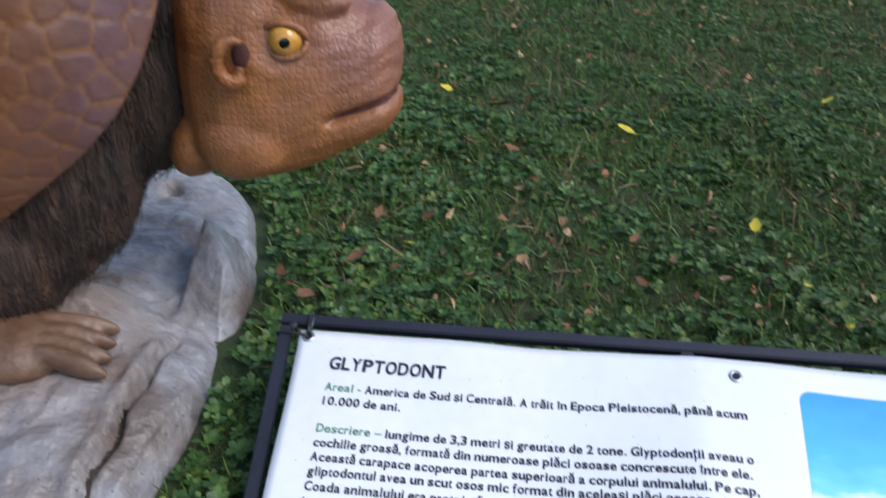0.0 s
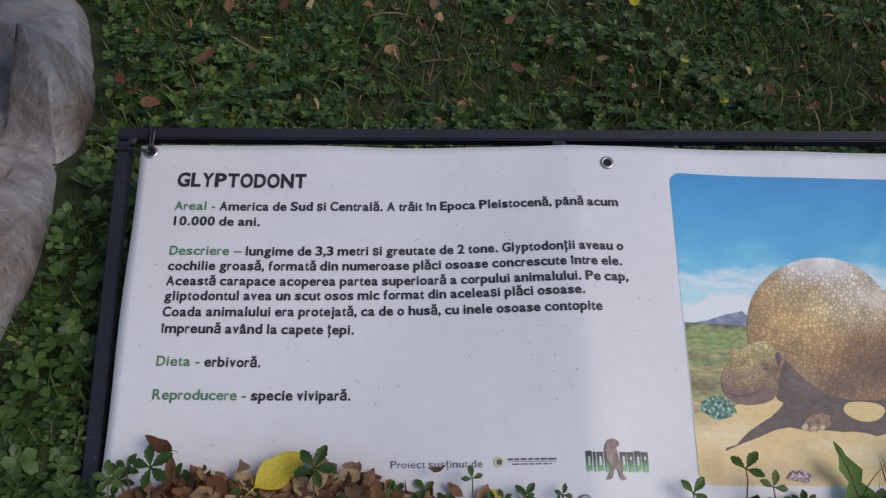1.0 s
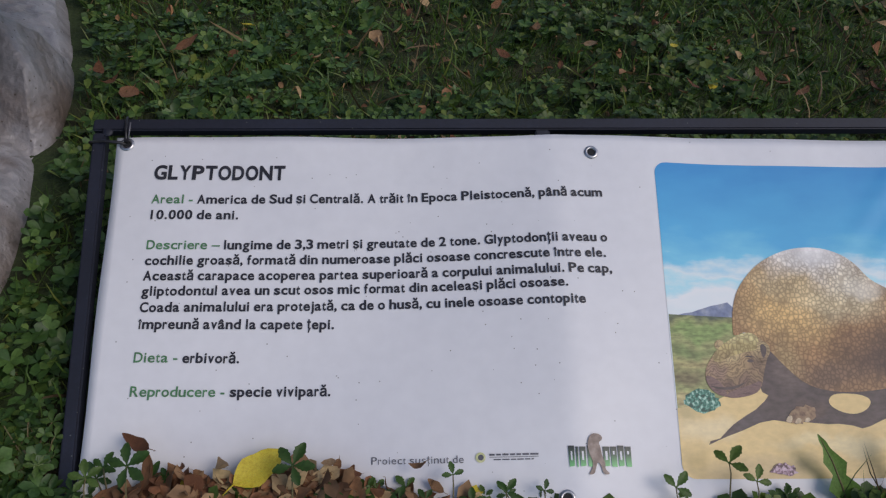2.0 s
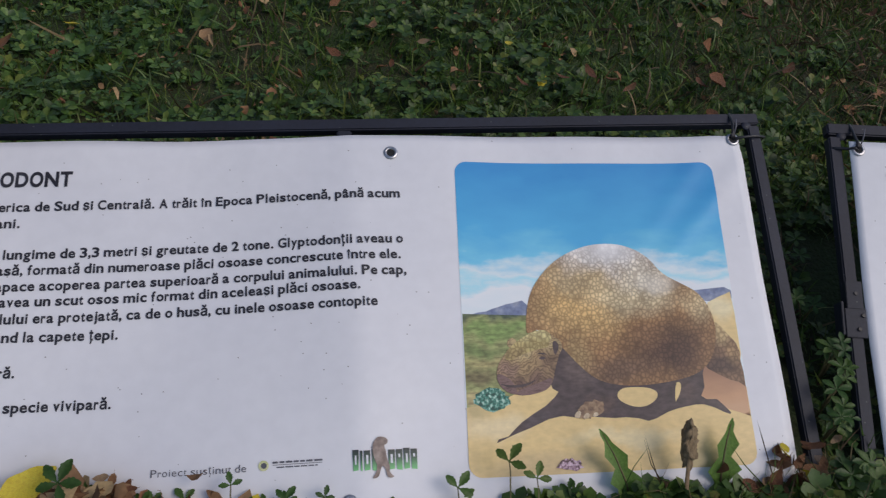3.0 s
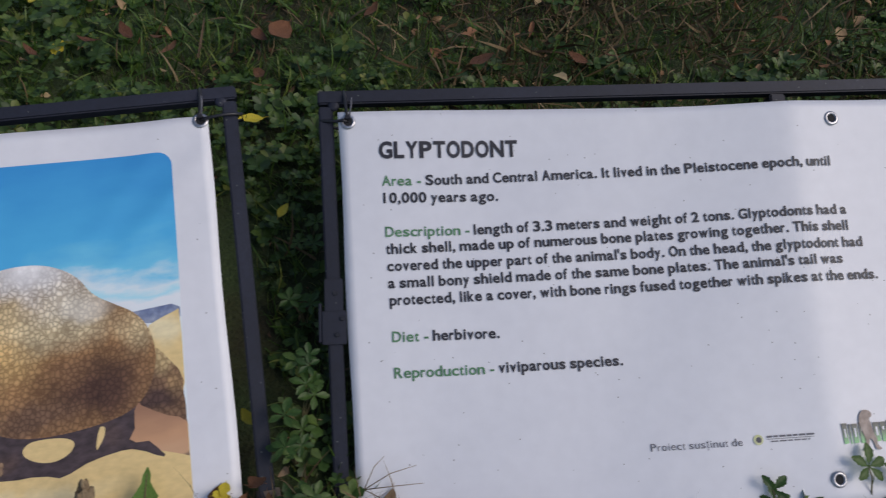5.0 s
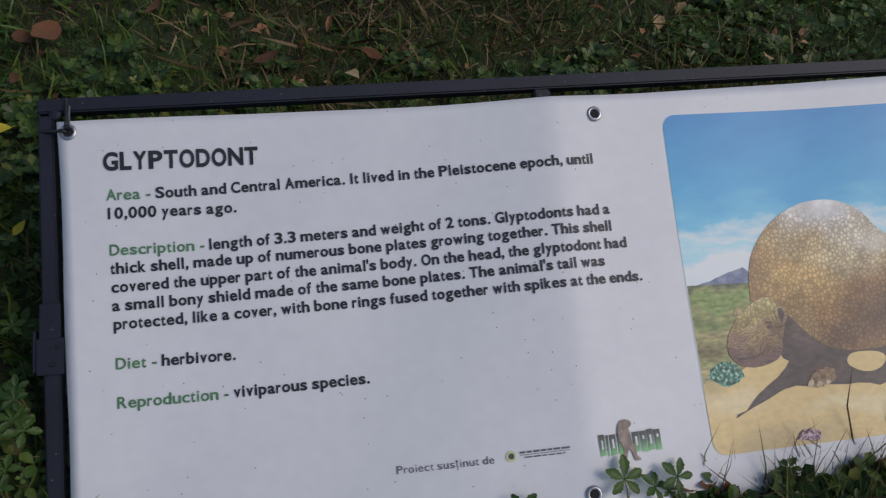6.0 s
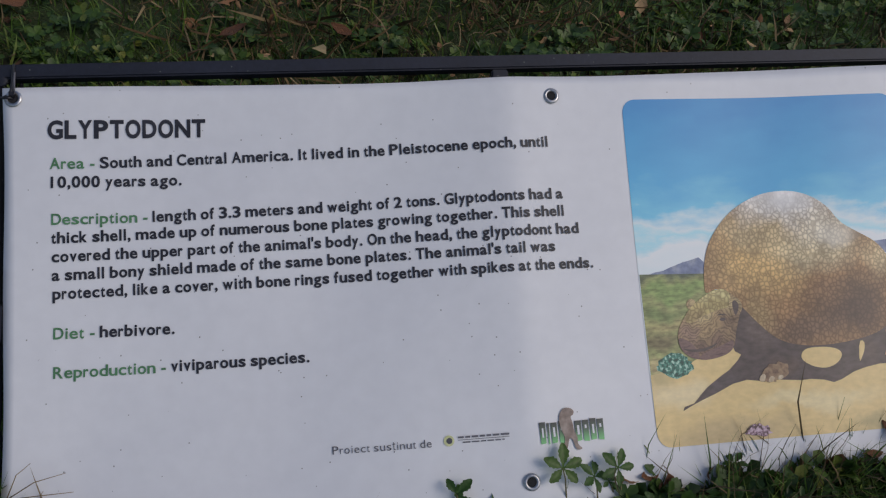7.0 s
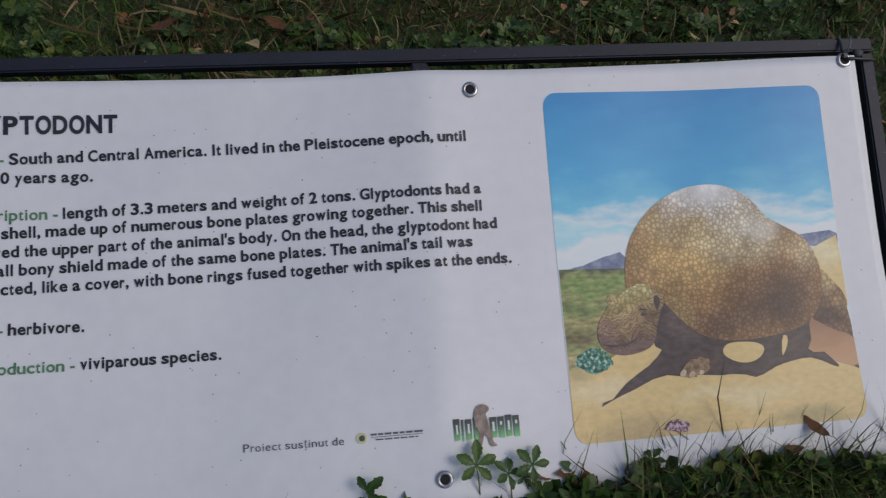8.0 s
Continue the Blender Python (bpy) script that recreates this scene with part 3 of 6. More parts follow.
ART.update({
    "bush": [(0.022, 0.782), (0.042, 0.756), (0.086, 0.738), (0.130, 0.754), (0.160, 0.783), (0.131, 0.806), (0.064, 0.815)],
    "shell": [(0.226, 0.569), (0.233, 0.504), (0.255, 0.440), (0.302, 0.384), (0.355, 0.341), (0.421, 0.309), (0.492, 0.290), (0.576, 0.288), (0.643, 0.305), (0.701, 0.339), (0.741, 0.394), (0.805, 0.427), (0.869, 0.460), (0.908, 0.515), (0.920, 0.587), (0.901, 0.656), (0.861, 0.706), (0.801, 0.732), (0.705, 0.747), (0.612, 0.753), (0.532, 0.748), (0.468, 0.731), (0.418, 0.695), (0.370, 0.646), (0.316, 0.588), (0.271, 0.565), (0.232, 0.583)],
})
ART["flower"] = [(0.285, 0.985), (0.315, 0.962), (0.345, 0.956), (0.375, 0.968), (0.395, 0.988), (0.33, 0.992)]
ART_LAYERS = [("hill", P_HILL, 1), ("far_hill", P_HILL, 1), ("field", P_FIELD, 0), ("dune", P_SAND, 1), ("sand", P_SAND, 0), ("rock", P_ROCK, 1), ("bush", P_BUSH, 2),
              ("tail", P_TAIL, 1), ("shadow", P_DARK, 1), ("chest", P_DARK, 1), ("gap", P_SAND, 2), ("far_gap", P_SAND, 1), ("shell", P_SHELL, 2), ("far_ear", P_HEAD, 1), ("head", P_HEAD, 2),
              ("crown", P_CROWN, 1), ("jaw", P_MUZZLE, 1), ("muzzle", P_MUZZLE, 2), ("mouth", P_DARK, 1), ("brow", P_DARK, 1), ("eye", P_DARK, 1), ("ear", P_HEAD, 2), ("ear_hollow", P_DARK, 2),
              ("paw", P_PAW, 2), ("toe", P_NAIL, 2), ("claw", P_NAIL, 2), ("nail", P_NAIL, 2), ("flower", P_FLOWER, 2)]


def sand_outline():
    top = [(0.002, 0.80), (0.10, 0.79), (0.24, 0.74), (0.38, 0.72), (0.60, 0.77), (0.84, 0.75), (0.998, 0.77)]
    low = [p for p in rounded(0.045, 0.04) if p[1] > 0.9]
    return top + low


# letter widths of the printed grotesque, in 1/2048 of the letter size
WIDTHS = dict(zip("abcdefghijklmnopqrstuvwxyz", (1091, 1148, 1061, 1152, 1106, 726, 1157, 1144, 553, 546, 1098, 553, 1775, 1146, 1161, 1148, 1154, 757, 1051, 694, 1145, 1017, 1499, 1032, 1018, 1031)))
WIDTHS.update({"A": 1370, "C": 1340, "D": 1326, "E": 1150, "G": 1397, "I": 597, "L": 1109, "N": 1446, "O": 1409, "P": 1314, "R": 1296, "S": 1277, "T": 1279, "Y": 1285, " ": 510, ".": 595, ",": 521, "-": 803, "'": 340,
               "\u2013": 1308, "\u0103": 1091, "\u00e2": 1091, "\u00ee": 553, "\u0219": 1051, "\u021b": 694})
GLYPHS = {}


def glyph(ch, bold):
    """A letter of the built-in font as points and triangles."""
    if (ch, bold) not in GLYPHS:
        cu = bpy.data.curves.new("text", "FONT")
        cu.body, cu.size, cu.offset, cu.resolution_u = ch, 1.0, bold, 4
        ob = new("text", cu)
        me = bpy.data.meshes.new_from_object(ob.evaluated_get(bpy.context.evaluated_depsgraph_get()))
        bpy.data.objects.remove(ob)
        bpy.data.curves.remove(cu)
        co = np.empty(len(me.vertices) * 3, np.float32)
        me.vertices.foreach_get("co", co)
        GLYPHS[ch, bold] = co.reshape(-1, 3), [tuple(p.vertices) for p in me.polygons]
        bpy.data.meshes.remove(me)
    return GLYPHS[ch, bold]


def letters(text, start, end, cap, bold, place, h, spacing=1.0):
    """Text as a flat mesh between two points of a base line, with capitals of the given height."""
    sy = cap / 0.729
    pen, V, F = 0.0, [], []
    for ch in text:
        adv = WIDTHS.get(ch, 1178) * spacing
        if ch != " ":
            co, faces = glyph(ch, bold)
            x0, x1 = co[:, 0].min(), co[:, 0].max()
            ink = adv / spacing - 135 if adv / spacing > 620 and ch not in "-1" else (x1 - x0) * 1456 / 0.729
            ink = min(ink, 540) if ch == "\u00ee" else ink
            x = pen + (adv - ink) / 2 + (co[:, 0] - x0) / (x1 - x0) * ink
            F += [tuple(q + len(V) for q in f) for f in faces]
            V += [(a, b) for a, b in zip(x, co[:, 1])]
        pen += adv
    lo, hi = min(v[0] for v in V), max(v[0] for v in V)
    (ua, va), (ub, vb) = start, end
    wide = math.hypot(ub - ua, vb - va)
    cx, cy = (ub - ua) / wide, (vb - va) / wide
    out = []
    for x, y in V:
        a, b = (x - lo) / (hi - lo) * wide, y * sy
        p = place(ua + a * cx + b * cy, va + a * cy - b * cx)
        out.append((p[0], -p[1], p[2] + h))
    me = bpy.data.meshes.new("text_line")
    me.from_pydata(out, [], F)
    return me


def banner(m, wave, quad, pic, runs, grommets, marks, label, sag=0.0):
    th = thing("banner", m, label, "banner", "banners on the frames")
    lay = lambda u, v: (u, v, wave(u, v))
    # the cloth, 1 mm thick with a welded hem
    nx, ny = 96, 44
    bm = bmesh.new()
    uvl = bm.loops.layers.uv.new("UVMap")
    grids = []
    for drop in (0.0, -0.0012):
        g = []
        for j in range(ny + 1):
            row = []
            for i in range(nx + 1):
                u, v = lerp2(quad, i / nx, j / ny)
                edge = min(i, nx - i) / nx
                v += (0.002 * math.sin(7 * u + 3) * (j == 0 or j == ny)) + sag * math.sin(math.pi * i / nx) * (1 - j / ny) ** 3
                u += 0.0012 * math.sin(17 * v) * (edge == 0)
                row.append(bm.verts.new((u, -v, wave(u, v) + drop)))
            g.append(row)
        grids.append(g)
    for k, g in enumerate(grids):
        for j in range(ny):
            for i in range(nx):
                q = (g[j][i], g[j + 1][i], g[j + 1][i + 1], g[j][i + 1])
                bm.faces.new(q if k == 0 else q[::-1])
    a, b = grids
    for j in range(ny):
        bm.faces.new((a[j][0], b[j][0], b[j + 1][0], a[j + 1][0]))
        bm.faces.new((a[j][nx], a[j + 1][nx], b[j + 1][nx], b[j][nx]))
    for i in range(nx):
        bm.faces.new((a[0][i], a[0][i + 1], b[0][i + 1], b[0][i]))
        bm.faces.new((a[ny][i], b[ny][i], b[ny][i + 1], a[ny][i + 1]))
    for f in bm.faces:
        for l in f.loops:
            l[uvl].uv = (l.vert.co.x, -l.vert.co.y)
    part("sheet", bm, PVC, th, "white printed banner cloth, dusty and specked", True)
    # writing
    for text, s, e, cap, bold, mt, name, gap in runs:
        me = letters(text, s, e, cap, bold, lay, 0.0012, gap)
        me.materials.append(mt)
        part(name, me, None, th)
    # picture
    on = lambda x, y: (*lerp2(pic, x, y), wave(*lerp2(pic, x, y)))
    picture = part("picture", printed(rounded(0.045, 0.04), on, 0.0005, 0.04), P_SKY, th, "printed picture: blue sky over a sandy plain", True)
    for k, (name, mt, rounds) in enumerate(ART_LAYERS):
        pts = sand_outline() if name == "sand" else ART[name]
        outline = smooth_outline(pts, rounds) if rounds else pts
        if name in ("bush", "flower", "tail", "hill", "shadow", "chest", "paw"):
            rough = random.Random(k)
            outline = [(min(0.996, max(0.003, x + rough.uniform(-0.006, 0.006))), y + rough.uniform(-0.005, 0.005)) for x, y in outline]
        part("printed_" + name, printed(outline, on, 0.0006 + 0.00006 * k, 0.04), mt, picture, smooth=True)
    # grommets
    for gu, gv in grommets:
        bm = bmesh.new()
        steps, prof = 20, [(0.0066, 0.0), (0.0072, 0.0016), (0.0090, 0.0022), (0.0112, 0.0014), (0.0122, 0.0)]
        rings = [[bm.verts.new((gu + r * math.cos(2 * math.pi * k / steps), -gv + r * math.sin(2 * math.pi * k / steps), wave(gu, gv) + 0.0012 + z)) for k in range(steps)] for r, z in prof]
        for p, q in zip(rings, rings[1:]):
            for k in range(steps):
                bm.faces.new((p[k], q[k], q[(k + 1) % steps], p[(k + 1) % steps]))
        gr = part("grommet", bm, STEEL, th, "worn steel grommet", True)
        # near-black disc on the uncut cloth, painting in the shade of the opening
        bm = bmesh.new()
        bmesh.ops.create_circle(bm, cap_ends=True, segments=16, radius=0.0067, matrix=Matrix.Translation((gu, -gv, wave(gu, gv) + 0.0015)))
        part("hole_shade", bm, HOLE_SHADE, gr)
    # logos as plain shapes
    (lx, ly), (dx, dy), lean = marks
    R = lambda x, y: (x * math.cos(lean) - y * math.sin(lean), x * math.sin(lean) + y * math.cos(lean))

    def shape(name, pts, ox, oy, mt, h, rounds=0, sc=1.0, uv=None):
        pts = smooth_outline(pts, rounds) if rounds else pts

        def at(x, y):
            a, b = R(x * sc, y * sc)
            return lay(ox + a, oy + b)
        part(name, printed(pts, at, h, 0.5, uv), mt, th)
    circle = lambda cx, cy, r: [(cx + r * math.cos(k * math.pi / 8), cy + r * math.sin(k * math.pi / 8)) for k in range(16)]
    shape("printed_mark", circle(0.008, 0.009, 0.0075), lx, ly, P_MARK, 0.0012)
    shape("printed_mark", circle(0.0085, 0.009, 0.0042), lx, ly, INK_GREY, 0.0016, 1)
    bars = lambda x0, x1, y0, y1: [(x0, y0), (x1, y0), (x1, y1), (x0, y1)]
    rng = random.Random(4)
    x = 0.021
    while x < 0.092:
        w = rng.uniform(0.006, 0.014)
        shape("lettering_bar", bars(x, min(x + w, 0.093), 0.0040, 0.0066), lx, ly, INK_GREY, 0.0012)
        x += w + 0.0022
    shape("lettering_bar", bars(0.021, 0.093, 0.0085, 0.0092), lx, ly, INK_GREY, 0.0012)
    x = 0.027
    while x < 0.084:
        w = rng.uniform(0.006, 0.012)
        shape("lettering_bar", bars(x, min(x + w, 0.086), 0.0115, 0.0132), lx, ly, INK_GREY, 0.0012)
        x += w + 0.002
    # the park's sign: eight leaning bars in green with a brown beast between
    fade = lambda x, y: (x * 10, y / 0.028)
    for k, (x0, x1) in enumerate(((0, 0.009), (0.011, 0.0145), (0.0165, 0.026), (0.028, 0.037), (0.052, 0.062), (0.0635, 0.073), (0.0745, 0.084), (0.0855, 0.095))):
        top = 0.0005 if k % 3 else -0.001
        shape("logo_bar", [(x0, top), (x1, top), (x1 - 0.0005, 0.028 + 0.002 * (k % 2)), (x0 + 0.001, 0.029)], dx, dy + 0.022, P_LOGO, 0.0012, uv=fade)
        if x1 - x0 > 0.006:
            shape("logo_gap", bars(x0 + 0.0033, x1 - 0.0033, 0.007, 0.012 if k % 2 else 0.020), dx, dy + 0.022, PVC, 0.0015)
    beast = [(0.032, 0.004), (0.038, -0.002), (0.048, -0.001), (0.053, 0.004), (0.051, 0.009), (0.046, 0.011), (0.049, 0.019), (0.050, 0.031), (0.055, 0.041), (0.053, 0.050), (0.062, 0.057), (0.050, 0.058), (0.048, 0.045),
             (0.043, 0.039), (0.040, 0.047), (0.037, 0.057), (0.027, 0.058), (0.034, 0.050), (0.036, 0.039), (0.031, 0.027), (0.029, 0.013)]
    shape("logo_beast", beast, dx, dy + 0.005, P_BEAST, 0.0020, 2)
    return th


BODY, TITLE = 0.0163, 0.0262
K, G, Y = INK, INK_GREEN, INK_GREY


def line(text, s, e, mt=K, cap=BODY, bold=0.028, name="text_line", gap=1.0):
    return (text, s, e, cap, bold * (0.6 if name == "heading" else 1.0), mt, name, gap)


RUNS_A = [
    line("GLYPTODONT", (0.0480, 0.0600), (0.2646, 0.0625), K, TITLE, 0.035, "title"),
    line("Areal -", (0.0485, 0.1042), (0.1157, 0.1047), G, name="heading"), line("America de Sud \u0219i Central\u0103. A tr\u0103it \u00een Epoca Pleistocen\u0103, p\u00e2n\u0103 acum", (0.1228, 0.1050), (0.7931, 0.1060)),
    line("10.000 de ani.", (0.0500, 0.1323), (0.1914, 0.1333)),
    line("Descriere \u2013", (0.0490, 0.1850), (0.1654, 0.1860), G, name="heading"), line("lungime de 3,3 metri \u0219i greutate de 2 tone. Glyptodon\u021bii aveau o", (0.1722, 0.1860), (0.7938, 0.1862)),
    line("cochilie groas\u0103, format\u0103 din numeroase pl\u0103ci osoase concrescute \u00eentre ele.", (0.0492, 0.2118), (0.7886, 0.2132)),
    line("Aceast\u0103 carapace acoperea partea superioar\u0103 a corpului animalului. Pe cap,", (0.0490, 0.2378), (0.7963, 0.2402)),
    line("gliptodontul avea un scut osos mic format din aceleași pl\u0103ci osoase.", (0.0492, 0.2633), (0.7221, 0.2632)),
    line("Coada animalului era protejat\u0103, ca de o hus\u0103, cu inele osoase contopite", (0.0492, 0.2899), (0.7482, 0.2912)),
    line("\u00eempreun\u0103 av\u00e2nd la capete \u021bepi.", (0.0490, 0.3169), (0.3519, 0.3210)),
    line("Dieta -", (0.0487, 0.3697), (0.1140, 0.3706), G, name="heading"), line("erbivor\u0103.", (0.1218, 0.3713), (0.2080, 0.3730)),
    line("Reproducere -", (0.0485, 0.4220), (0.1890, 0.4245), G, name="heading"), line("specie vivipar\u0103.", (0.1969, 0.4245), (0.3488, 0.4262)),
    line("Proiect sus\u021binut de", (0.4117, 0.5297), (0.5475, 0.5309), Y, 0.0115, 0.0, "credit_line", 1.15),
]
RUNS_B = [
    line("GLYPTODONT", (0.0418, 0.0534), (0.2594, 0.0533), K, TITLE, 0.035, "title"),
    line("Area -", (0.0452, 0.0974), (0.1056, 0.0974), G, name="heading"), line("South and Central America. It lived in the Pleistocene epoch, until", (0.1127, 0.0973), (0.7617, 0.0839)),
    line("10,000 years ago.", (0.0466, 0.1245), (0.2251, 0.1240)),
    line("Description -", (0.0479, 0.1773), (0.1776, 0.1768), G, name="heading"), line("length of 3.3 meters and weight of 2 tons. Glyptodonts had a", (0.1846, 0.1766), (0.7802, 0.1626)),
    line("thick shell, made up of numerous bone plates growing together. This shell", (0.0485, 0.2038), (0.7799, 0.1887)),
    line("covered the upper part of the animal's body. On the head, the glyptodont had", (0.0492, 0.2301), (0.8013, 0.2153)),
    line("a small bony shield made of the same bone plates. The animal's tail was", (0.0498, 0.2562), (0.7629, 0.2414)),
    line("protected, like a cover, with bone rings fused together with spikes at the ends.", (0.0512, 0.2822), (0.8196, 0.2673)),
    line("Diet -", (0.0532, 0.3374), (0.1075, 0.3374), G, name="heading"), line("herbivore.", (0.1140, 0.3371), (0.2151, 0.3370)),
    line("Reproduction -", (0.0545, 0.3909), (0.2035, 0.3900), G, name="heading"), line("viviparous species.", (0.2106, 0.3890), (0.4003, 0.3855)),
    line("Proiect sus\u021binut de", (0.4288, 0.5141), (0.5659, 0.5120), Y, 0.0115, 0.0, "credit_line", 1.15),
]
banner(SIGN_A, wave_a, ((-0.0214, -0.0200), (1.4110, -0.0047), (1.388, 0.612), (-0.0115, 0.606)),
       ((0.8892, 0.0390), (1.3515, 0.0466), (1.3255, 0.5685), (0.8718, 0.5610)), RUNS_A,
       [(-0.0035, -0.006), (0.7815, 0.0240), (1.400, 0.0030), (0.695, 0.585)], ((0.5645, 0.5150), (0.7010, 0.4900), 0.01),
       "white banner with dark Romanian text and a printed picture")
banner(SIGN_B, wave_b, ((-0.0200, -0.0214), (1.4045, -0.0465), (1.4170, 0.582), (-0.0040, 0.618)),
       ((0.8840, 0.0105), (1.3362, 0.0024), (1.3480, 0.5245), (0.8940, 0.5345)), RUNS_B,
       [(-0.0050, -0.0050), (0.7716, 0.0062), (1.3845, -0.0378), (0.7015, 0.5667)], ((0.5820, 0.4960), (0.7180, 0.4660), -0.02),
       "white banner with dark English text and a printed picture", 0.010)


def bar_part(name, a, b, parent, size=0.022, depth=-0.016, material=PAINT, label="", ends=0.0):
    """A square steel tube in the sign's plane, from a to b (u, v)."""
    A, B = Vector((a[0], -a[1], depth)), Vector((b[0], -b[1], depth if len(b) < 3 else b[2]))
    d = B - A
    x = d.normalized()
    z = (Vector((0, 0, 1)) - x * x.z).normalized()
    m = Matrix.Translation(A) @ Matrix((x, z.cross(x), z)).transposed().to_4x4()
    bm = bmesh.new()
    box(bm, (-ends, -size / 2, -size / 2), (d.length + ends, size / 2, size / 2), m, 0.0025)
    return part(name, bm, material, parent, label)


def sign_frame(m, tl, tr, bl, br, mid, label):
    th = thing("sign_frame", m, label, "sign frame", "frames of the signs")
    bar_part("top_bar", tl, tr, th, ends=0.012)
    inner = lambda p, q: (p[0] + (q[0] - p[0]) * 0.021, p[1] + (q[1] - p[1]) * 0.021)
    bar_part("post", inner(tl, bl), bl, th)
    bar_part("post", inner(tr, br), br, th)
    k = (mid - tl[0]) / (tr[0] - tl[0])
    bar_part("middle_post", (mid, tl[1] + (tr[1] - tl[1]) * k + 0.0125), (mid, 0.66), th, size=0.026, depth=-0.017)
    # welds at the corners
    for c in (tl, tr):
        bm = bmesh.new()
        bmesh.ops.create_icosphere(bm, subdivisions=2, radius=0.007, matrix=Matrix.Translation((c[0] + (0.013 if c is tl else -0.013), -c[1] - 0.013, -0.008)) @ Matrix.Diagonal((1.4, 1.4, 0.5, 1)))
        part("weld", bm, PAINT, th, smooth=True)
    return th


frame_a = sign_frame(SIGN_A, (-0.053, -0.045), (1.4465, -0.040), (-0.024, 0.70), (1.4205, 0.62), 0.705, "dark blue-black steel tube frame standing in weeds")
bm = bmesh.new()
tube(bm, [(1.424, -0.56, -0.02), (1.4225, -0.62, -0.025), (1.42, -0.75, -0.06)], [0.0165, 0.0165, 0.015], 14)
part("stake", bm, RUST, frame_a, "rusty round stake with peeling paint", True)
frame_b = sign_frame(SIGN_B, (-0.040, -0.050), (1.434, -0.069), (-0.023, 0.68), (1.438, 0.66), 0.701, "dark blue-black steel tube frame with a hinge plate")
bm = bmesh.new()
box(bm, (-0.050, -0.338, -0.005), (-0.014, -0.288, -0.001), None, 0.001)
box(bm, (-0.046, -0.289, -0.004), (-0.018, -0.240, 0.0), None, 0.001)
box(bm, (-0.055, -0.334, -0.03), (-0.0505, -0.276, -0.002), None, 0.001)
hinge = part("hinge_plate", bm, PAINT, frame_b, "dark steel hinge plate with bolt holes")
for px, py in ((-0.020, -0.300), (-0.028, -0.324), (-0.030, -0.262)):
    bm = bmesh.new()
    bmesh.ops.create_cone(bm, cap_ends=True, segments=10, radius1=0.0035, radius2=0.003, depth=0.002, matrix=Matrix.Translation((px, py, 0.001)))
    part("bolt", bm, TIE, hinge)


def cable_tie(m, g, corner, wave):
    """A black nylon tie from the grommet round the top bar, another round the post, with a short white-worn end."""
    th = thing("cable_tie", m, "black nylon cable tie through a grommet", "cable tie", "ties at the corners")
    gu, gv = g
    h = wave(gu, gv)
    side = -1 if corner[0] < gu else 1
    for name, end in (("strap", (gu + side * 0.004, corner[1])), ("strap", (corner[0], gv - 0.004))):
        e = Vector((end[0], -end[1], 0))
        s = Vector((gu, -gv, h + 0.002))
        d = Vector((e.x - s.x, e.y - s.y, 0)).normalized()
        pts = [s + Vector((0, 0, -0.002)), s + d * 0.008 + Vector((0, 0, 0.004)), e - d * 0.012 + Vector((0, 0, 0.002)), e + Vector((0, 0, -0.001)), e + d * 0.0135 + Vector((0, 0, -0.006)), e + d * 0.014 + Vector((0, 0, -0.03)), e - d * 0.012 + Vector((0, 0, -0.031))]
        bm = bmesh.new()
        tube(bm, pts, [0.0026] * len(pts), 6)
        part(name, bm, TIE, th, smooth=True)
    bm = bmesh.new()
    box(bm, (gu - 0.004, -gv + 0.002, h + 0.002), (gu + 0.004, -gv + 0.010, h + 0.008), None, 0.001)
    part("tie_head", bm, TIE, th)
    bm = bmesh.new()
    tube(bm, [(gu + 0.003, -gv + 0.008, h + 0.006), (gu + 0.006, -gv + 0.022, h + 0.014), (gu + 0.007, -gv + 0.034, h + 0.016)], [0.0013, 0.0013, 0.001], 6)
    part("tie_tail", bm, INK_GREY, th, "pale worn tie end", True)
    return th


cable_tie(SIGN_A, (-0.0035, -0.006), (-0.053, -0.045), wave_a)
cable_tie(SIGN_A, (1.400, 0.003), (1.449, -0.037), wave_a)
cable_tie(SIGN_B, (-0.005, -0.005), (-0.032, -0.046), wave_b)
cable_tie(SIGN_B, (1.3845, -0.0378), (1.433, -0.068), wave_b)


# ---- the statue and its cast base ----
def evaluated(ob):
    me = bpy.data.meshes.new_from_object(ob.evaluated_get(bpy.context.evaluated_depsgraph_get()))
    bpy.data.objects.remove(ob)
    return me


def blob(bm, centre, radii, turn=(0, 0, 0)):
    m = pose(*centre, *turn) @ Matrix.Diagonal((*radii, 1))
    bmesh.ops.create_icosphere(bm, subdivisions=4, radius=1, matrix=m)


def swept(bm, stations, cy, power=2.6, ring=28):
    """A body along x: (x, top, bottom, half width) at each station, with rounded-square sections."""
    rings = []
    for x, top, low, half in stations:
        cz, hz = (top + low) / 2, (top - low) / 2
        r = []
        for k in range(ring):
            a = 2 * math.pi * k / ring
            c, s = math.cos(a), math.sin(a)
            r.append(bm.verts.new((x, cy + half * math.copysign(abs(c) ** (2 / power), c), cz + hz * math.copysign(abs(s) ** (2 / power), s))))
        rings.append(r)
    for p, q in zip(rings, rings[1:]):
        for k in range(ring):
            bm.faces.new((p[k], p[(k + 1) % ring], q[(k + 1) % ring], q[k]))
    bm.faces.new(rings[0][::-1])
    bm.faces.new(rings[-1])


HEAD_Y = 0.26


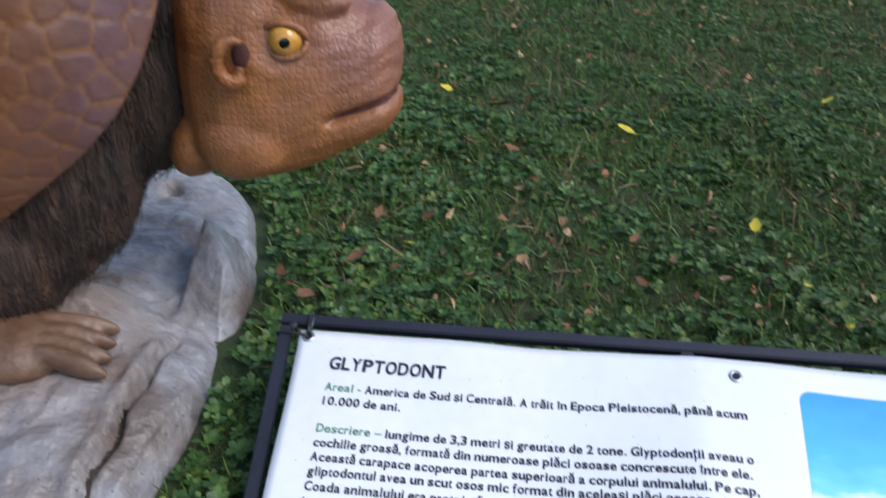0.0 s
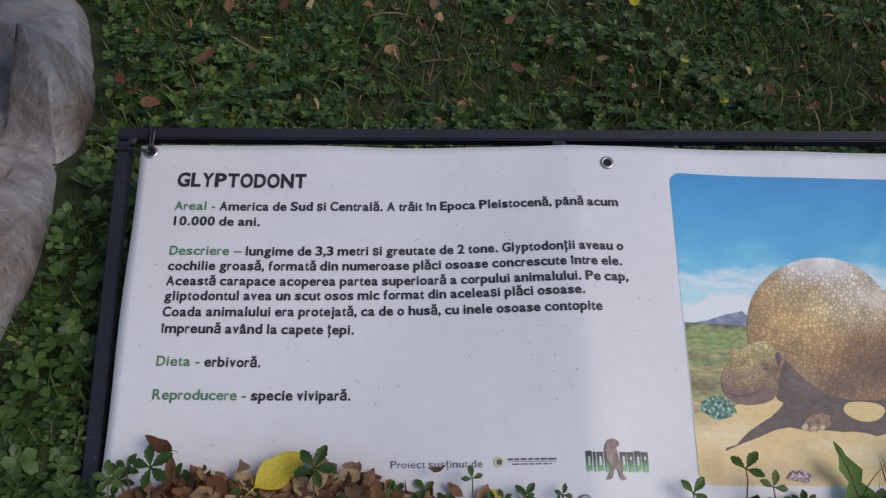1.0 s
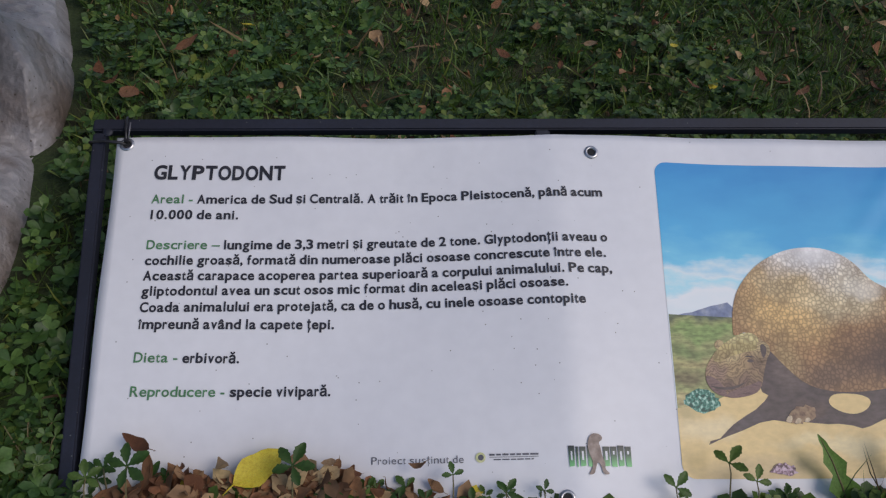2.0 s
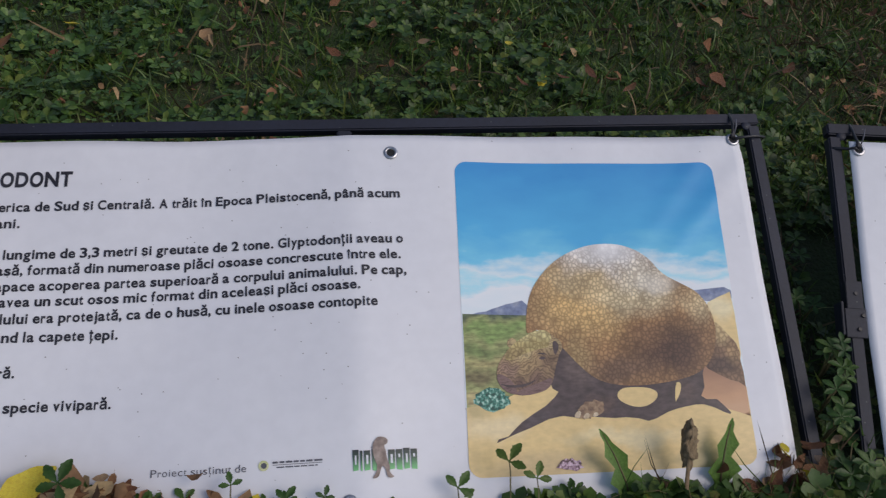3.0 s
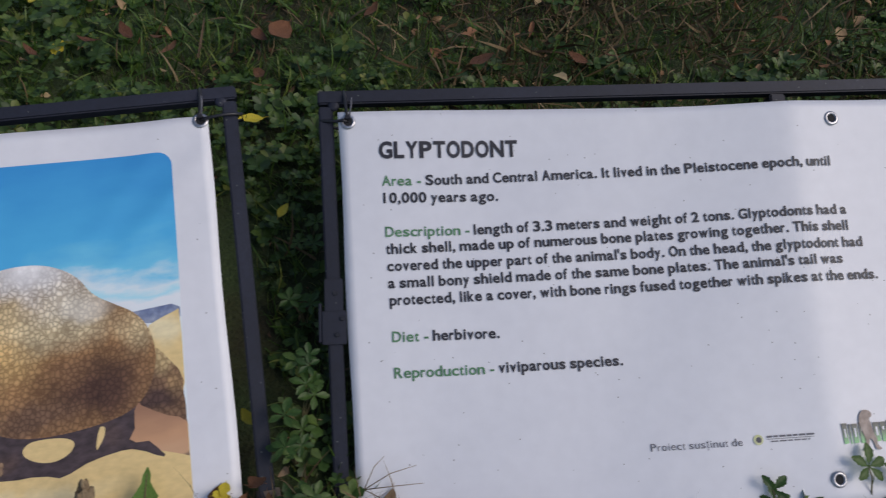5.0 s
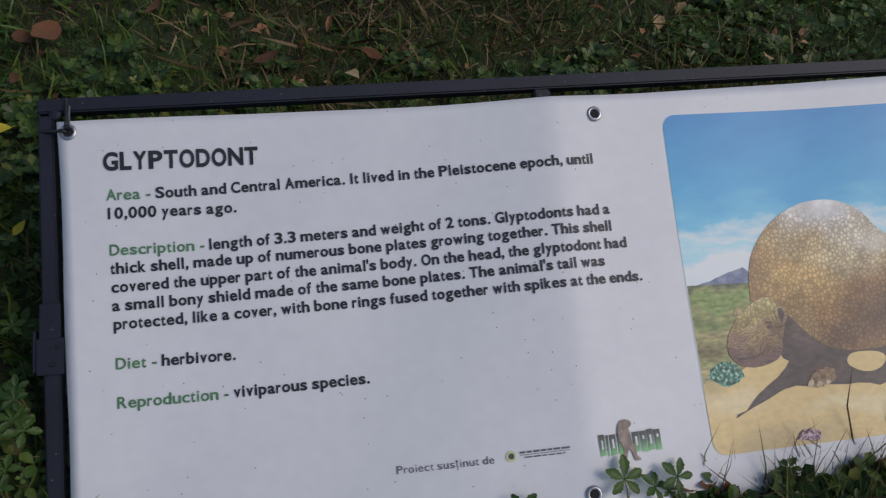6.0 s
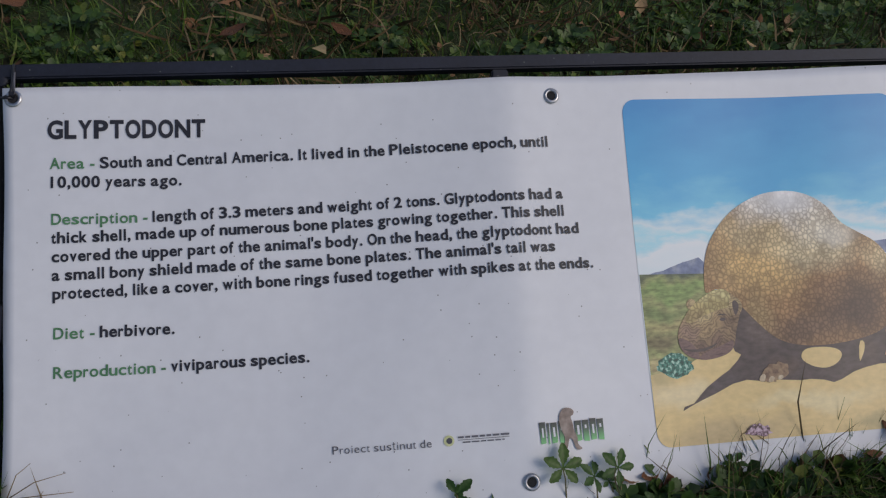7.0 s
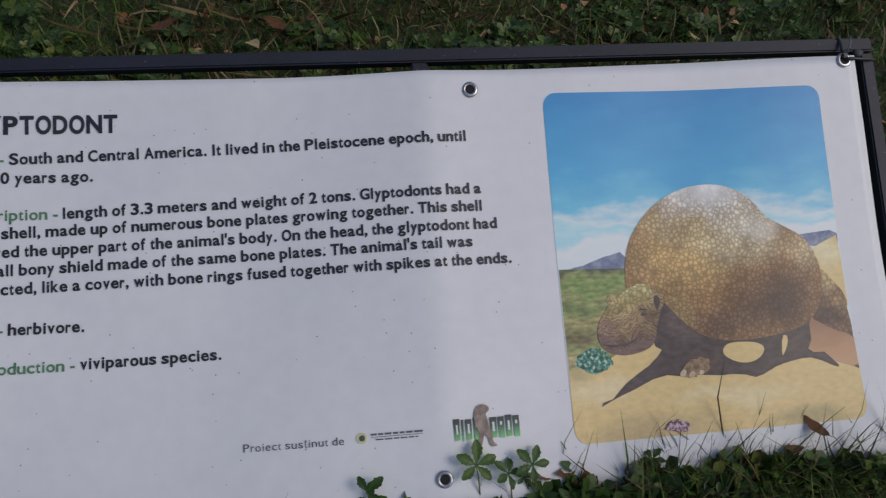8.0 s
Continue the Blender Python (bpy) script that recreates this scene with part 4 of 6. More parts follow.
def remeshed(build, voxel, rounds):
    bm = bmesh.new()
    build(bm)
    me = bpy.data.meshes.new("form")
    bm.to_mesh(me)
    bm.free()
    ob = new("form", me)
    r = ob.modifiers.new("join", "REMESH")
    r.mode, r.voxel_size = "VOXEL", voxel
    s = ob.modifiers.new("soft", "SMOOTH")
    s.factor, s.iterations = 0.5, rounds
    return evaluated(ob)


def head_form(bm):
    swept(bm, [(-0.275, 0.76, 0.47, 0.05), (-0.255, 0.81, 0.43, 0.095), (-0.225, 0.84, 0.405, 0.125), (-0.17, 0.86, 0.395, 0.148), (-0.10, 0.85, 0.405, 0.150), (-0.03, 0.812, 0.43, 0.135),
               (0.03, 0.765, 0.462, 0.118), (0.08, 0.742, 0.488, 0.105), (0.112, 0.722, 0.508, 0.092), (0.130, 0.680, 0.530, 0.07), (0.137, 0.62, 0.553, 0.035)], HEAD_Y)
    blob(bm, (-0.03, HEAD_Y - 0.078, 0.780), (0.10, 0.045, 0.04), (0, 14, 0))      # brow
    blob(bm, (-0.03, HEAD_Y + 0.078, 0.780), (0.10, 0.045, 0.04), (0, 14, 0))
    blob(bm, (0.075, HEAD_Y, 0.548), (0.062, 0.09, 0.03), (0, -14, 0))            # lower lip
    blob(bm, (0.095, HEAD_Y, 0.66), (0.045, 0.098, 0.085))                        # muzzle
    blob(bm, (-0.250, HEAD_Y - 0.02, 0.470), (0.060, 0.10, 0.085), (0, 25, 0))        # throat
    blob(bm, (-0.145, HEAD_Y - 0.105, 0.50), (0.09, 0.05, 0.075))                   # cheeks
    blob(bm, (-0.145, HEAD_Y + 0.105, 0.50), (0.09, 0.05, 0.075))


def carve_head(me):
    """The mouth, the eye socket and folds of skin, pressed into the surface."""
    for v, normal in zip(me.vertices, [v.normal.copy() for v in me.vertices]):
        x, y, z = v.co
        side = abs(y - HEAD_Y) > 0.02 or x > 0.09
        # mouth line rises to the front
        m = 0.548 + (x - 0.015) * 0.33
        if 0.005 < x and side:
            d = abs(z - m)
            if d < 0.016:
                k = (1 - d / 0.016) * min(1, (x - 0.005) / 0.03)
                v.co -= Vector((0.5, 0.9 * math.copysign(1, y - HEAD_Y), 0)) * 0.025 * k
        # eye socket
        e = math.hypot(x + 0.045, (z - 0.702) * 1.1)
        if e < 0.055:
            v.co.y -= math.copysign(0.008 * (1 - (e / 0.055) ** 2), y - HEAD_Y)
        elif e < 0.085:
            v.co.y += math.copysign(0.0025 * math.sin((e - 0.055) / 0.030 * math.pi), y - HEAD_Y)
        # folds on cheek and muzzle
        n = noise.noise(Vector((x * 14, y * 14, z * 14)))
        f = math.sin((z - 0.4 * x + 0.02 * n) * 190)
        w = 0.0012 * f * (1 if x > -0.02 else 0.5) + 0.004 * n
        v.co += normal * w


def mouth_lines(bm, me):
    """Dark tubes in place of the shaded opening between the lips, wider to the front, along both sides."""
    tree = BVHTree.FromPolygons([v.co[:] for v in me.vertices], [p.vertices[:] for p in me.polygons])
    for side in (-1, 1):
        pts, radii = [], []
        for k in range(19):
            x = 0.012 + 0.116 * k / 18
            hit = tree.ray_cast(Vector((x, HEAD_Y + side, 0.548 + (x - 0.015) * 0.33)), Vector((0, -side, 0)))[0]
            if hit:
                pts.append(hit + Vector((0, -side * 0.0015, 0)))
                radii.append(0.0012 + 0.0058 * min(1.0, k / 10) ** 1.3 * (1.0 if k < 17 else 0.6))
        start = len(bm.faces)
        tube(bm, pts, radii, 10)
        bm.faces.ensure_lookup_table()
        for f in bm.faces[start:]:
            f.material_index, f.smooth = 6, True


def body_form(bm):
    blob(bm, (-0.44, 0.26, 0.58), (0.20, 0.13, 0.24), (0, 25, 0))
    blob(bm, (-0.40, 0.26, 0.74), (0.17, 0.13, 0.18))
    blob(bm, (-0.66, 0.22, 0.42), (0.27, 0.27, 0.26))
    blob(bm, (-0.37, 0.25, 0.55), (0.11, 0.12, 0.19), (0, 20, 0))
    blob(bm, (-0.56, 0.14, 0.40), (0.19, 0.15, 0.24), (0, 25, 0))
    blob(bm, (-0.64, 0.06, 0.26), (0.14, 0.12, 0.19), (10, 8, 0))
    blob(bm, (-0.80, 0.44, 0.28), (0.13, 0.11, 0.22))
    blob(bm, (-1.25, 0.04, 0.28), (0.15, 0.12, 0.22))
    blob(bm, (-1.25, 0.46, 0.28), (0.15, 0.12, 0.22))


def foot_form(bm):
    blob(bm, (-0.60, -0.02, 0.125), (0.14, 0.11, 0.06), (0, 6, -8))
    for k in range(4):
        blob(bm, (-0.445 - 0.010 * k, -0.075 + 0.034 * k, 0.128 + 0.004 * k), (0.085, 0.017, 0.026), (0, 12, -6 + 6 * k))
    blob(bm, (-1.22, 0.0, 0.12), (0.13, 0.09, 0.06))
    blob(bm, (-1.22, 0.48, 0.12), (0.13, 0.09, 0.06))


def shell_form(bm):
    blob(bm, (-0.80, 0.27, 0.735), (0.64, 0.48, 0.525))
    blob(bm, (-1.02, 0.27, 0.76), (0.52, 0.49, 0.54))
    blob(bm, (-1.18, 0.27, 0.74), (0.55, 0.47, 0.48))


def shell_rim(y, z):
    """How far forward the shell reaches: its rim leans back towards the belly and away from the flank."""
    h = z + 0.35 * (y - 0.1)
    return float(np.interp(h, (0.10, 0.325, 0.378, 0.43, 0.493, 0.563, 0.638, 0.699, 0.766, 1.0), (-0.92, -0.633, -0.562, -0.494, -0.415, -0.348, -0.299, -0.269, -0.244, -0.19))) - 0.5 * (y - 0.1)


def strands(bm, me, count, slot, seed):
    """Tapered tufts of moulded hair that hang down over a form."""
    r = random.Random(seed)
    vs = [(v.co.copy(), v.normal.copy()) for v in me.vertices]
    vs = [(p, n) for p, n in vs if p.x > -0.80 and n.y < 0.5 and p.z > 0.16]
    for _ in range(count):
        p, n = r.choice(vs)
        ln, w = r.uniform(0.03, 0.085), r.uniform(0.0007, 0.0016)
        down = (Vector((-0.12 + r.uniform(-0.18, 0.18), r.uniform(-0.12, 0.12), -1)) - n * n.dot(Vector((0, 0, -1)))).normalized()
        side = down.cross(n).normalized() * w
        rows = []
        for t in (0.0, 0.35, 0.7):
            c = p + down * ln * t + n * (0.001 + 0.005 * math.sin(t * 2.6))
            k = 1 - 0.5 * t
            rows.append([bm.verts.new(c - side * k), bm.verts.new(c + n * w * 0.9), bm.verts.new(c + side * k)])
        tip = bm.verts.new(p + down * ln + n * 0.004)
        for a, b in zip(rows, rows[1:]):
            for q in (0, 1):
                bm.faces.new((a[q], a[q + 1], b[q + 1], b[q])).material_index = slot
        for q in (0, 1):
            bm.faces.new((rows[-1][q], rows[-1][q + 1], tip)).material_index = slot


def eye_form(bm, mats):
    for s in (-1, 1):
        c = (-0.045, HEAD_Y + s * 0.121, 0.702)
        start = len(bm.faces)
        bmesh.ops.create_uvsphere(bm, u_segments=32, v_segments=30, radius=0.030, matrix=Matrix.Translation(c) @ pose(0, 0, 0, -90 * s, 0, -12 * s))
        bm.faces.ensure_lookup_table()
        pupil = Vector(c) + pose(0, 0, 0, -90 * s, 0, -12 * s).to_3x3() @ Vector((0, 0, 0.030))
        for f in bm.faces[start:]:
            f.material_index = mats[1] if (f.calc_center_median() - pupil).length < 0.0090 else mats[0]


def plate_joints(points, gap):
    """Evenly strewn plates over a form: for each point 1 on a joint, falling to 0 inside a plate."""
    order = list(range(len(points)))
    random.Random(12).shuffle(order)
    held = collections.defaultdict(list)
    seeds = []
    for i in order:
        p = points[i]
        c = tuple(int(math.floor(q / gap)) for q in p)
        near = (q for a in (-1, 0, 1) for b in (-1, 0, 1) for d in (-1, 0, 1) for q in held.get((c[0] + a, c[1] + b, c[2] + d), ()))
        if all((q - p).length > gap for q in near):
            held[c].append(p)
            seeds.append(p)
    tree = KDTree(len(seeds))
    for k, p in enumerate(seeds):
        tree.insert(p, k)
    tree.balance()
    out = []
    for p in points:
        (_, _, a), (_, _, b) = tree.find_n(p, 2)
        out.append(max(0.0, 1 - (b - a) / 0.0075))
    return out


def statue():
    """One mesh: shell, dark fur, head, feet and eyes in their own paints."""
    mats = [SHELL, FUR, SKIN, CLAW, AMBER, PUPIL, RECESS_SHADE]
    bm = bmesh.new()
    for build, voxel, rounds, slot in ((shell_form, 0.007, 6, 0), (body_form, 0.014, 5, 1), (head_form, 0.0065, 7, 2), (foot_form, 0.007, 2, 3)):
        me = remeshed(build, voxel, rounds)
        if slot == 2:
            carve_head(me)
            mouth_lines(bm, me)
        if slot == 0:
            joints = plate_joints([v.co.copy() for v in me.vertices], 0.043)
            for v, out in zip(me.vertices, [v.normal.copy() for v in me.vertices]):   # the rim turns under
                if v.co.z < 0.27:
                    v.co.z = 0.27 - (0.27 - v.co.z) * 0.2
                v.co += out * (0.006 * noise.noise(v.co * 4) - 0.0035 * joints[v.index])   # plates stand proud of their joints
                v.co.x = min(v.co.x, shell_rim(v.co.y, v.co.z))
        if slot == 1:
            for v, out in zip(me.vertices, [v.normal.copy() for v in me.vertices]):   # strands
                p = v.co
                v.co += out * (0.010 * noise.noise(Vector((p.x * 38, p.y * 38, p.z * 5))) + 0.008 * noise.noise(p * 9))
            strands(bm, me, 3000, 1, 6)
        n = len(bm.faces)
        bm.from_mesh(me)
        bpy.data.meshes.remove(me)
        bm.faces.ensure_lookup_table()
        for f in bm.faces[n:]:
            f.material_index, f.smooth = slot, True
    n = len(bm.faces)
    eye_form(bm, (4, 5))
    # ears: a curled rim round a dark bulge, coloured to stand in for the hollow's shade
    for s in (-1, 1):
        base = Vector((-0.120, HEAD_Y + s * 0.146, 0.672))
        pts = [base + Vector((0.024 * math.cos(a) - 0.002 * k + 0.006 * max(0.0, -math.sin(a)), s * (0.010 + 0.02 * math.sin(a * 0.5)), 0.037 * math.sin(a))) for k, a in enumerate([radians(q) for q in range(60, 341, 28)])]
        k0 = len(bm.faces)
        tube(bm, pts, [0.005, 0.008, 0.010, 0.012, 0.013, 0.013, 0.013, 0.014, 0.014, 0.014, 0.010][:len(pts)], 10)
        bm.faces.ensure_lookup_table()
        for f in bm.faces[k0:]:
            f.material_index = 2
        k1 = len(bm.faces)
        bmesh.ops.create_icosphere(bm, subdivisions=3, radius=1, matrix=Matrix.Translation(base + Vector((0.003, 0.0, 0.004))) @ Matrix.Diagonal((0.018, 0.009, 0.026, 1)))
        bm.faces.ensure_lookup_table()
        for f in bm.faces[k1:]:
            f.material_index = 6
    # eyelids
        c = Vector((-0.045, HEAD_Y + s * 0.128, 0.702))
        k2 = len(bm.faces)
        for up, lift in ((1, 0.031), (-1, 0.029)):
            tube(bm, [c + Vector((0.039 * math.cos(a), s * (0.009 - 0.014 * math.cos(a) ** 2), up * lift * math.sin(a))) for a in [math.pi * q / 10 for q in range(11)]], [0.003] + [0.0062] * 9 + [0.003], 8)
        bm.faces.ensure_lookup_table()
        for f in bm.faces[k2:]:
            f.material_index = 2
    for f in bm.faces[n:]:
        f.smooth = True
    me = finish(bm, "statue", mats)
    mark = me.attributes.new("joint", "FLOAT", "POINT")
    mark.data.foreach_set("value", joints + [0.0] * (len(me.vertices) - len(joints)))
    ob = new("statue", me)
    return tagged(ob, "painted brown statue of an armoured animal on a cast base", "statue")


statue()


def edge_shift(y):
    """How far the cast base's inner edge draws back along its length."""
    return 0.085 * (y - 0.25) + 0.35 * np.maximum(0, 0.05 - y) ** 1.5


def facet(x, y, k, rise):
    """Broken, flat-sided lumps."""
    d = noise.voronoi(Vector((x * k, y * k, 0.3)))[0]
    return rise * min(0.35, d[1] - d[0]) * 0.9


def base_rock():
    """A low cast slab of fake rock, with a crest, a crack and lumps."""
    cx, cy, rx, ry = -1.02, 0.08, 0.755, 0.92
    bm = bmesh.new()
    nr, na = 150, 420
    rings = []
    for i in range(nr + 1):
        t = i / nr
        ring = []
        for k in range(na):
            a = 2 * math.pi * k / na
            c, s = math.cos(a), math.sin(a)
            p = 4.0
            r = (abs(c) ** p + abs(s) ** p) ** (-1 / p)
            r *= 1 + 0.012 * math.sin(3 * a + 3.2) + 0.010 * math.sin(7 * a) + 0.012 * noise.noise(Vector((c * 4, s * 4, 0)))
            # top out to t = .86, then down the rim, slightly undercut
            q = min(1, t / 0.86)
            x, y = cx + rx * r * c * q, cy + ry * r * s * q
            x -= float(edge_shift(y)) * q * max(0.0, c)
            z = 0.078 + 0.035 * noise.noise(Vector((x * 3, y * 3, 1))) + facet(x, y, 3.6, 0.035) + facet(x + 3, y, 11.0, 0.022) + 0.012 * abs(noise.noise(Vector((x * 6, y * 6, 5)))) + 0.006 * noise.noise(Vector((x * 22, y * 22, 2)))
            z -= 0.06 * max(0, q - 0.72) / 0.28 * max(0, q - 0.72) / 0.28
            z -= 0.07 * max(0, min(1, (0.0 - y) / 0.6)) * q
            # a pointed lump with flat sides, and a raised lip beside a crack
            dx, dy = x + 0.335, y - 0.375
            d = max(-dy / 0.105 - 0.25 * dx / 0.1, dy / 0.09, dx / 0.085 + 0.3 * dy / 0.12, -dx / 0.036 - 0.35 * dy / 0.10, 0.0)
            z -= 0.03 * math.exp(-((x + 0.43) / 0.05) ** 2 - ((y - 0.34) / 0.10) ** 2)
            z = max(z, 0.215 - 0.125 * d)
            # a blunt lump behind the foot
            ex, ey = x + 0.545, y - 0.13
            z = max(z, 0.185 - 0.06 * max(abs(ex + 0.3 * ey) / 0.085, abs(ey) / 0.06, 0.45))
            z -= 0.05 * math.exp(-((x + 0.582) / 0.035) ** 2 - ((y - 0.728) / 0.03) ** 2)
            if -0.40 < y < 0.16:
                w = x + 0.322 + 0.012 * noise.noise(Vector((y * 14, 3, 0)))
                end = min(1, (0.16 - y) / 0.10, (y + 0.40) / 0.12)
                z += end * (0.012 * math.exp(-((w + 0.022) / 0.016) ** 2) - (0.02 + 0.03 * max(0, 1 - abs(y + 0.05) / 0.2)) * math.exp(-(w / 0.007) ** 2))
            z -= 0.022 * math.exp(-((y - 0.215 + 0.2 * (x + 0.35)) / 0.035) ** 2) * min(1.0, max(0.0, (x + 0.50) / 0.06))
            z += 0.012 * math.exp(-((x + 0.30) / 0.09) ** 2 - ((y + 0.05) / 0.16) ** 2)
            if t > 0.86:
                f = (t - 0.86) / 0.14
                z = z * (1 - f) + (-0.13) * f
                b = math.sin(f * math.pi * 0.9) * 0.035
                x, y = x + c * b, y + s * b
                x += 0.01 * noise.noise(Vector((x * 8, y * 8, z * 8)))
            ring.append(bm.verts.new((x, y, z)))
            if i == 0:
                break
        rings.append(ring)
    for k in range(na):
        bm.faces.new((rings[0][0], rings[1][k], rings[1][(k + 1) % na]))
    for p, q in zip(rings[1:], rings[2:]):
        for k in range(na):
            bm.faces.new((p[k], q[k], q[(k + 1) % na], p[(k + 1) % na]))
    tree = BVHTree.FromBMesh(bm)
    top = lambda x, y: (tree.ray_cast(Vector((x, y, 0.6)), Vector((0, 0, -1)))[0] or Vector((x, y, 0.0))).z
    crack = bmesh.new()
    rows = []
    for k in range(71):                                 # soil and litter caught in the crack
        y = 0.0 - 0.36 * k / 70
        x = -0.322 - 0.012 * noise.noise(Vector((y * 14, 3, 0)))
        w = 0.0045 * math.sin(math.pi * k / 70) ** 0.7 * (0.75 + 0.5 * noise.noise(Vector((k * 0.45, 1, 7)))) + 0.001
        rows.append([crack.verts.new((x + s * w, y, min(top(x + s * w, y), top(x, y) + 0.02) + 0.004 - 0.003 * abs(s))) for s in (-1, -0.5, 0, 0.5, 1)])
    for p, q in zip(rows, rows[1:]):
        for k in range(4):
            crack.faces.new((p[k], p[k + 1], q[k + 1], q[k]))
    ob = new("rock_base", finish(bm, "rock_base", CONCRETE, True))
    part("crack_dirt", crack, DIRT, ob, "dark soil caught in a crack", True)
    return tagged(ob, "grey-brown cast concrete base moulded like rock", "plinth")


base_rock()


# ---- low plants, grass and litter ----
def leaflet_rows(length, width, fold, droop):
    v = [(0, 0, 0)]
    for t, w in ((0.40, 0.8), (0.75, 1.0)):
        z = -droop * t * t
        v += [(-w * width, t * length, z + fold), (0, t * length, z), (w * width, t * length, z + fold)]
    v.append((0, length, -droop))
    f = [(0, 2, 1), (0, 3, 2), (1, 2, 5), (1, 5, 4), (2, 3, 6), (2, 6, 5), (4, 5, 7), (5, 6, 7)]
    return np.array(v), np.array(f)


def rosette_rows(n, spread, lift, rs):
    """n leaflets round a centre."""
    V, F = [], []
    for k in range(n):
        v, f = leaflet_rows(1.0, 0.30 + 0.08 * rs.rand(), 0.07, 0.25 * rs.rand())
        a = (k / n if n > 3 else (k - 1) * 0.28) * 2 * np.pi * spread + rs.rand() * 0.3
        tilt = lift * (0.5 + rs.rand())
        y, z = v[:, 1] * np.cos(tilt) - v[:, 2] * np.sin(tilt), v[:, 1] * np.sin(tilt) + v[:, 2] * np.cos(tilt)
        x = v[:, 0]
        V.append(np.stack([x * np.cos(a) - y * np.sin(a), x * np.sin(a) + y * np.cos(a), z], 1))
        F.append(f + 8 * k)
    return np.concatenate(V), np.concatenate(F)


def blade_rows(bend, width):
    v, f = [], []
    for k, t in enumerate((0, 0.35, 0.7)):
        w = width * (1 - 0.45 * t)
        v += [(-w, bend * t * t, t), (w, bend * t * t, t)]
    v.append((0, bend, 0.93))
    f = [(0, 1, 3), (0, 3, 2), (2, 3, 5), (2, 5, 4), (4, 5, 6)]
    return np.array(v), np.array(f)


def scatter(name, protos, x, y, z, size, lean, rs, material, label, category):
    """One mesh of many small copies, each turned, leant and scaled."""
    n = len(x)
    which = rs.randint(0, len(protos), n)
    turn, la = rs.rand(n) * 2 * np.pi, rs.rand(n) * 2 * np.pi
    VV, FF, off = [], [], 0
    for k, (v, f) in enumerate(protos):
        i = np.where(which == k)[0]
        if not len(i):
            continue
        c, s = np.cos(turn[i])[:, None], np.sin(turn[i])[:, None]
        px, py, pz = v[None, :, 0] * c - v[None, :, 1] * s, v[None, :, 0] * s + v[None, :, 1] * c, np.repeat(v[None, :, 2], len(i), 0)
        ax, ay = (np.cos(la[i]) * lean[i])[:, None], (np.sin(la[i]) * lean[i])[:, None]
        q = size[i][:, None]
        P = np.stack([x[i][:, None] + q * (px + ax * pz), y[i][:, None] + q * (py + ay * pz), z[i][:, None] + q * (pz - ax * px - ay * py)], -1)
        VV.append(P.reshape(-1, 3))
        FF.append((f[None] + (np.arange(len(i)) * len(v))[:, None, None] + off).reshape(-1, 3))
        off += len(i) * len(v)
    V, F = np.concatenate(VV), np.concatenate(FF)
    me = bpy.data.meshes.new(name)
    me.vertices.add(len(V))
    me.vertices.foreach_set("co", V.astype(np.float32).ravel())
    me.loops.add(F.size)
    me.loops.foreach_set("vertex_index", F.astype(np.int32).ravel())
    me.polygons.add(len(F))
    me.polygons.foreach_set("loop_start", np.arange(0, F.size, 3, dtype=np.int32))
    me.update(calc_edges=True)
    me.materials.append(material)
    return tagged(new(name, me), label, category, kind="stuff")


def free(x, y):
    """True where plants may stand: not under the banners, nor on the cast base."""
    under_a = (x > -0.05) & (x < 1.46) & (y < 0.0) & (y > -0.585)
    line_b = -0.049 - 0.175 * (x - 1.62)
    under_b = (x > 1.56) & (x < 3.1) & (y < line_b - 0.0) & (y > line_b - 0.62)
    base = (np.abs((x + 1.02 + edge_shift(y)) / 0.81) ** 4 + np.abs((y - 0.08) / 0.94) ** 4) < 1
    return ~(under_a | under_b | base)


def spots(n, rs, x0, x1, y0, y1, keep):
    x, y = x0 + rs.rand(n) * (x1 - x0), y0 + rs.rand(n) * (y1 - y0)
    k = free(x, y) & (rs.rand(n) < keep(x, y))
    return x[k], y[k]


def greenness(x, y):
    """Where the low plants close up: patches with gaps; drier and barer to the far side of the second sign."""
    g = 0.40 * field(x, y, 0.17) + 0.30 * field(x + 7, y + 3, 0.5) + 0.30 * field(x + 2, y + 9, 0.075)
    return np.clip((g - 0.36 + 0.10 * np.clip((0.7 - x) / 0.6, 0, 1) * (y < 0.8) + 0.10 * np.exp(-((y - 0.2) / 0.18) ** 2) - 0.17 * np.clip((x - 1.75) / 0.5, 0, 1) * (y < 1.6)) * 4.2, 0.10, 1.0)


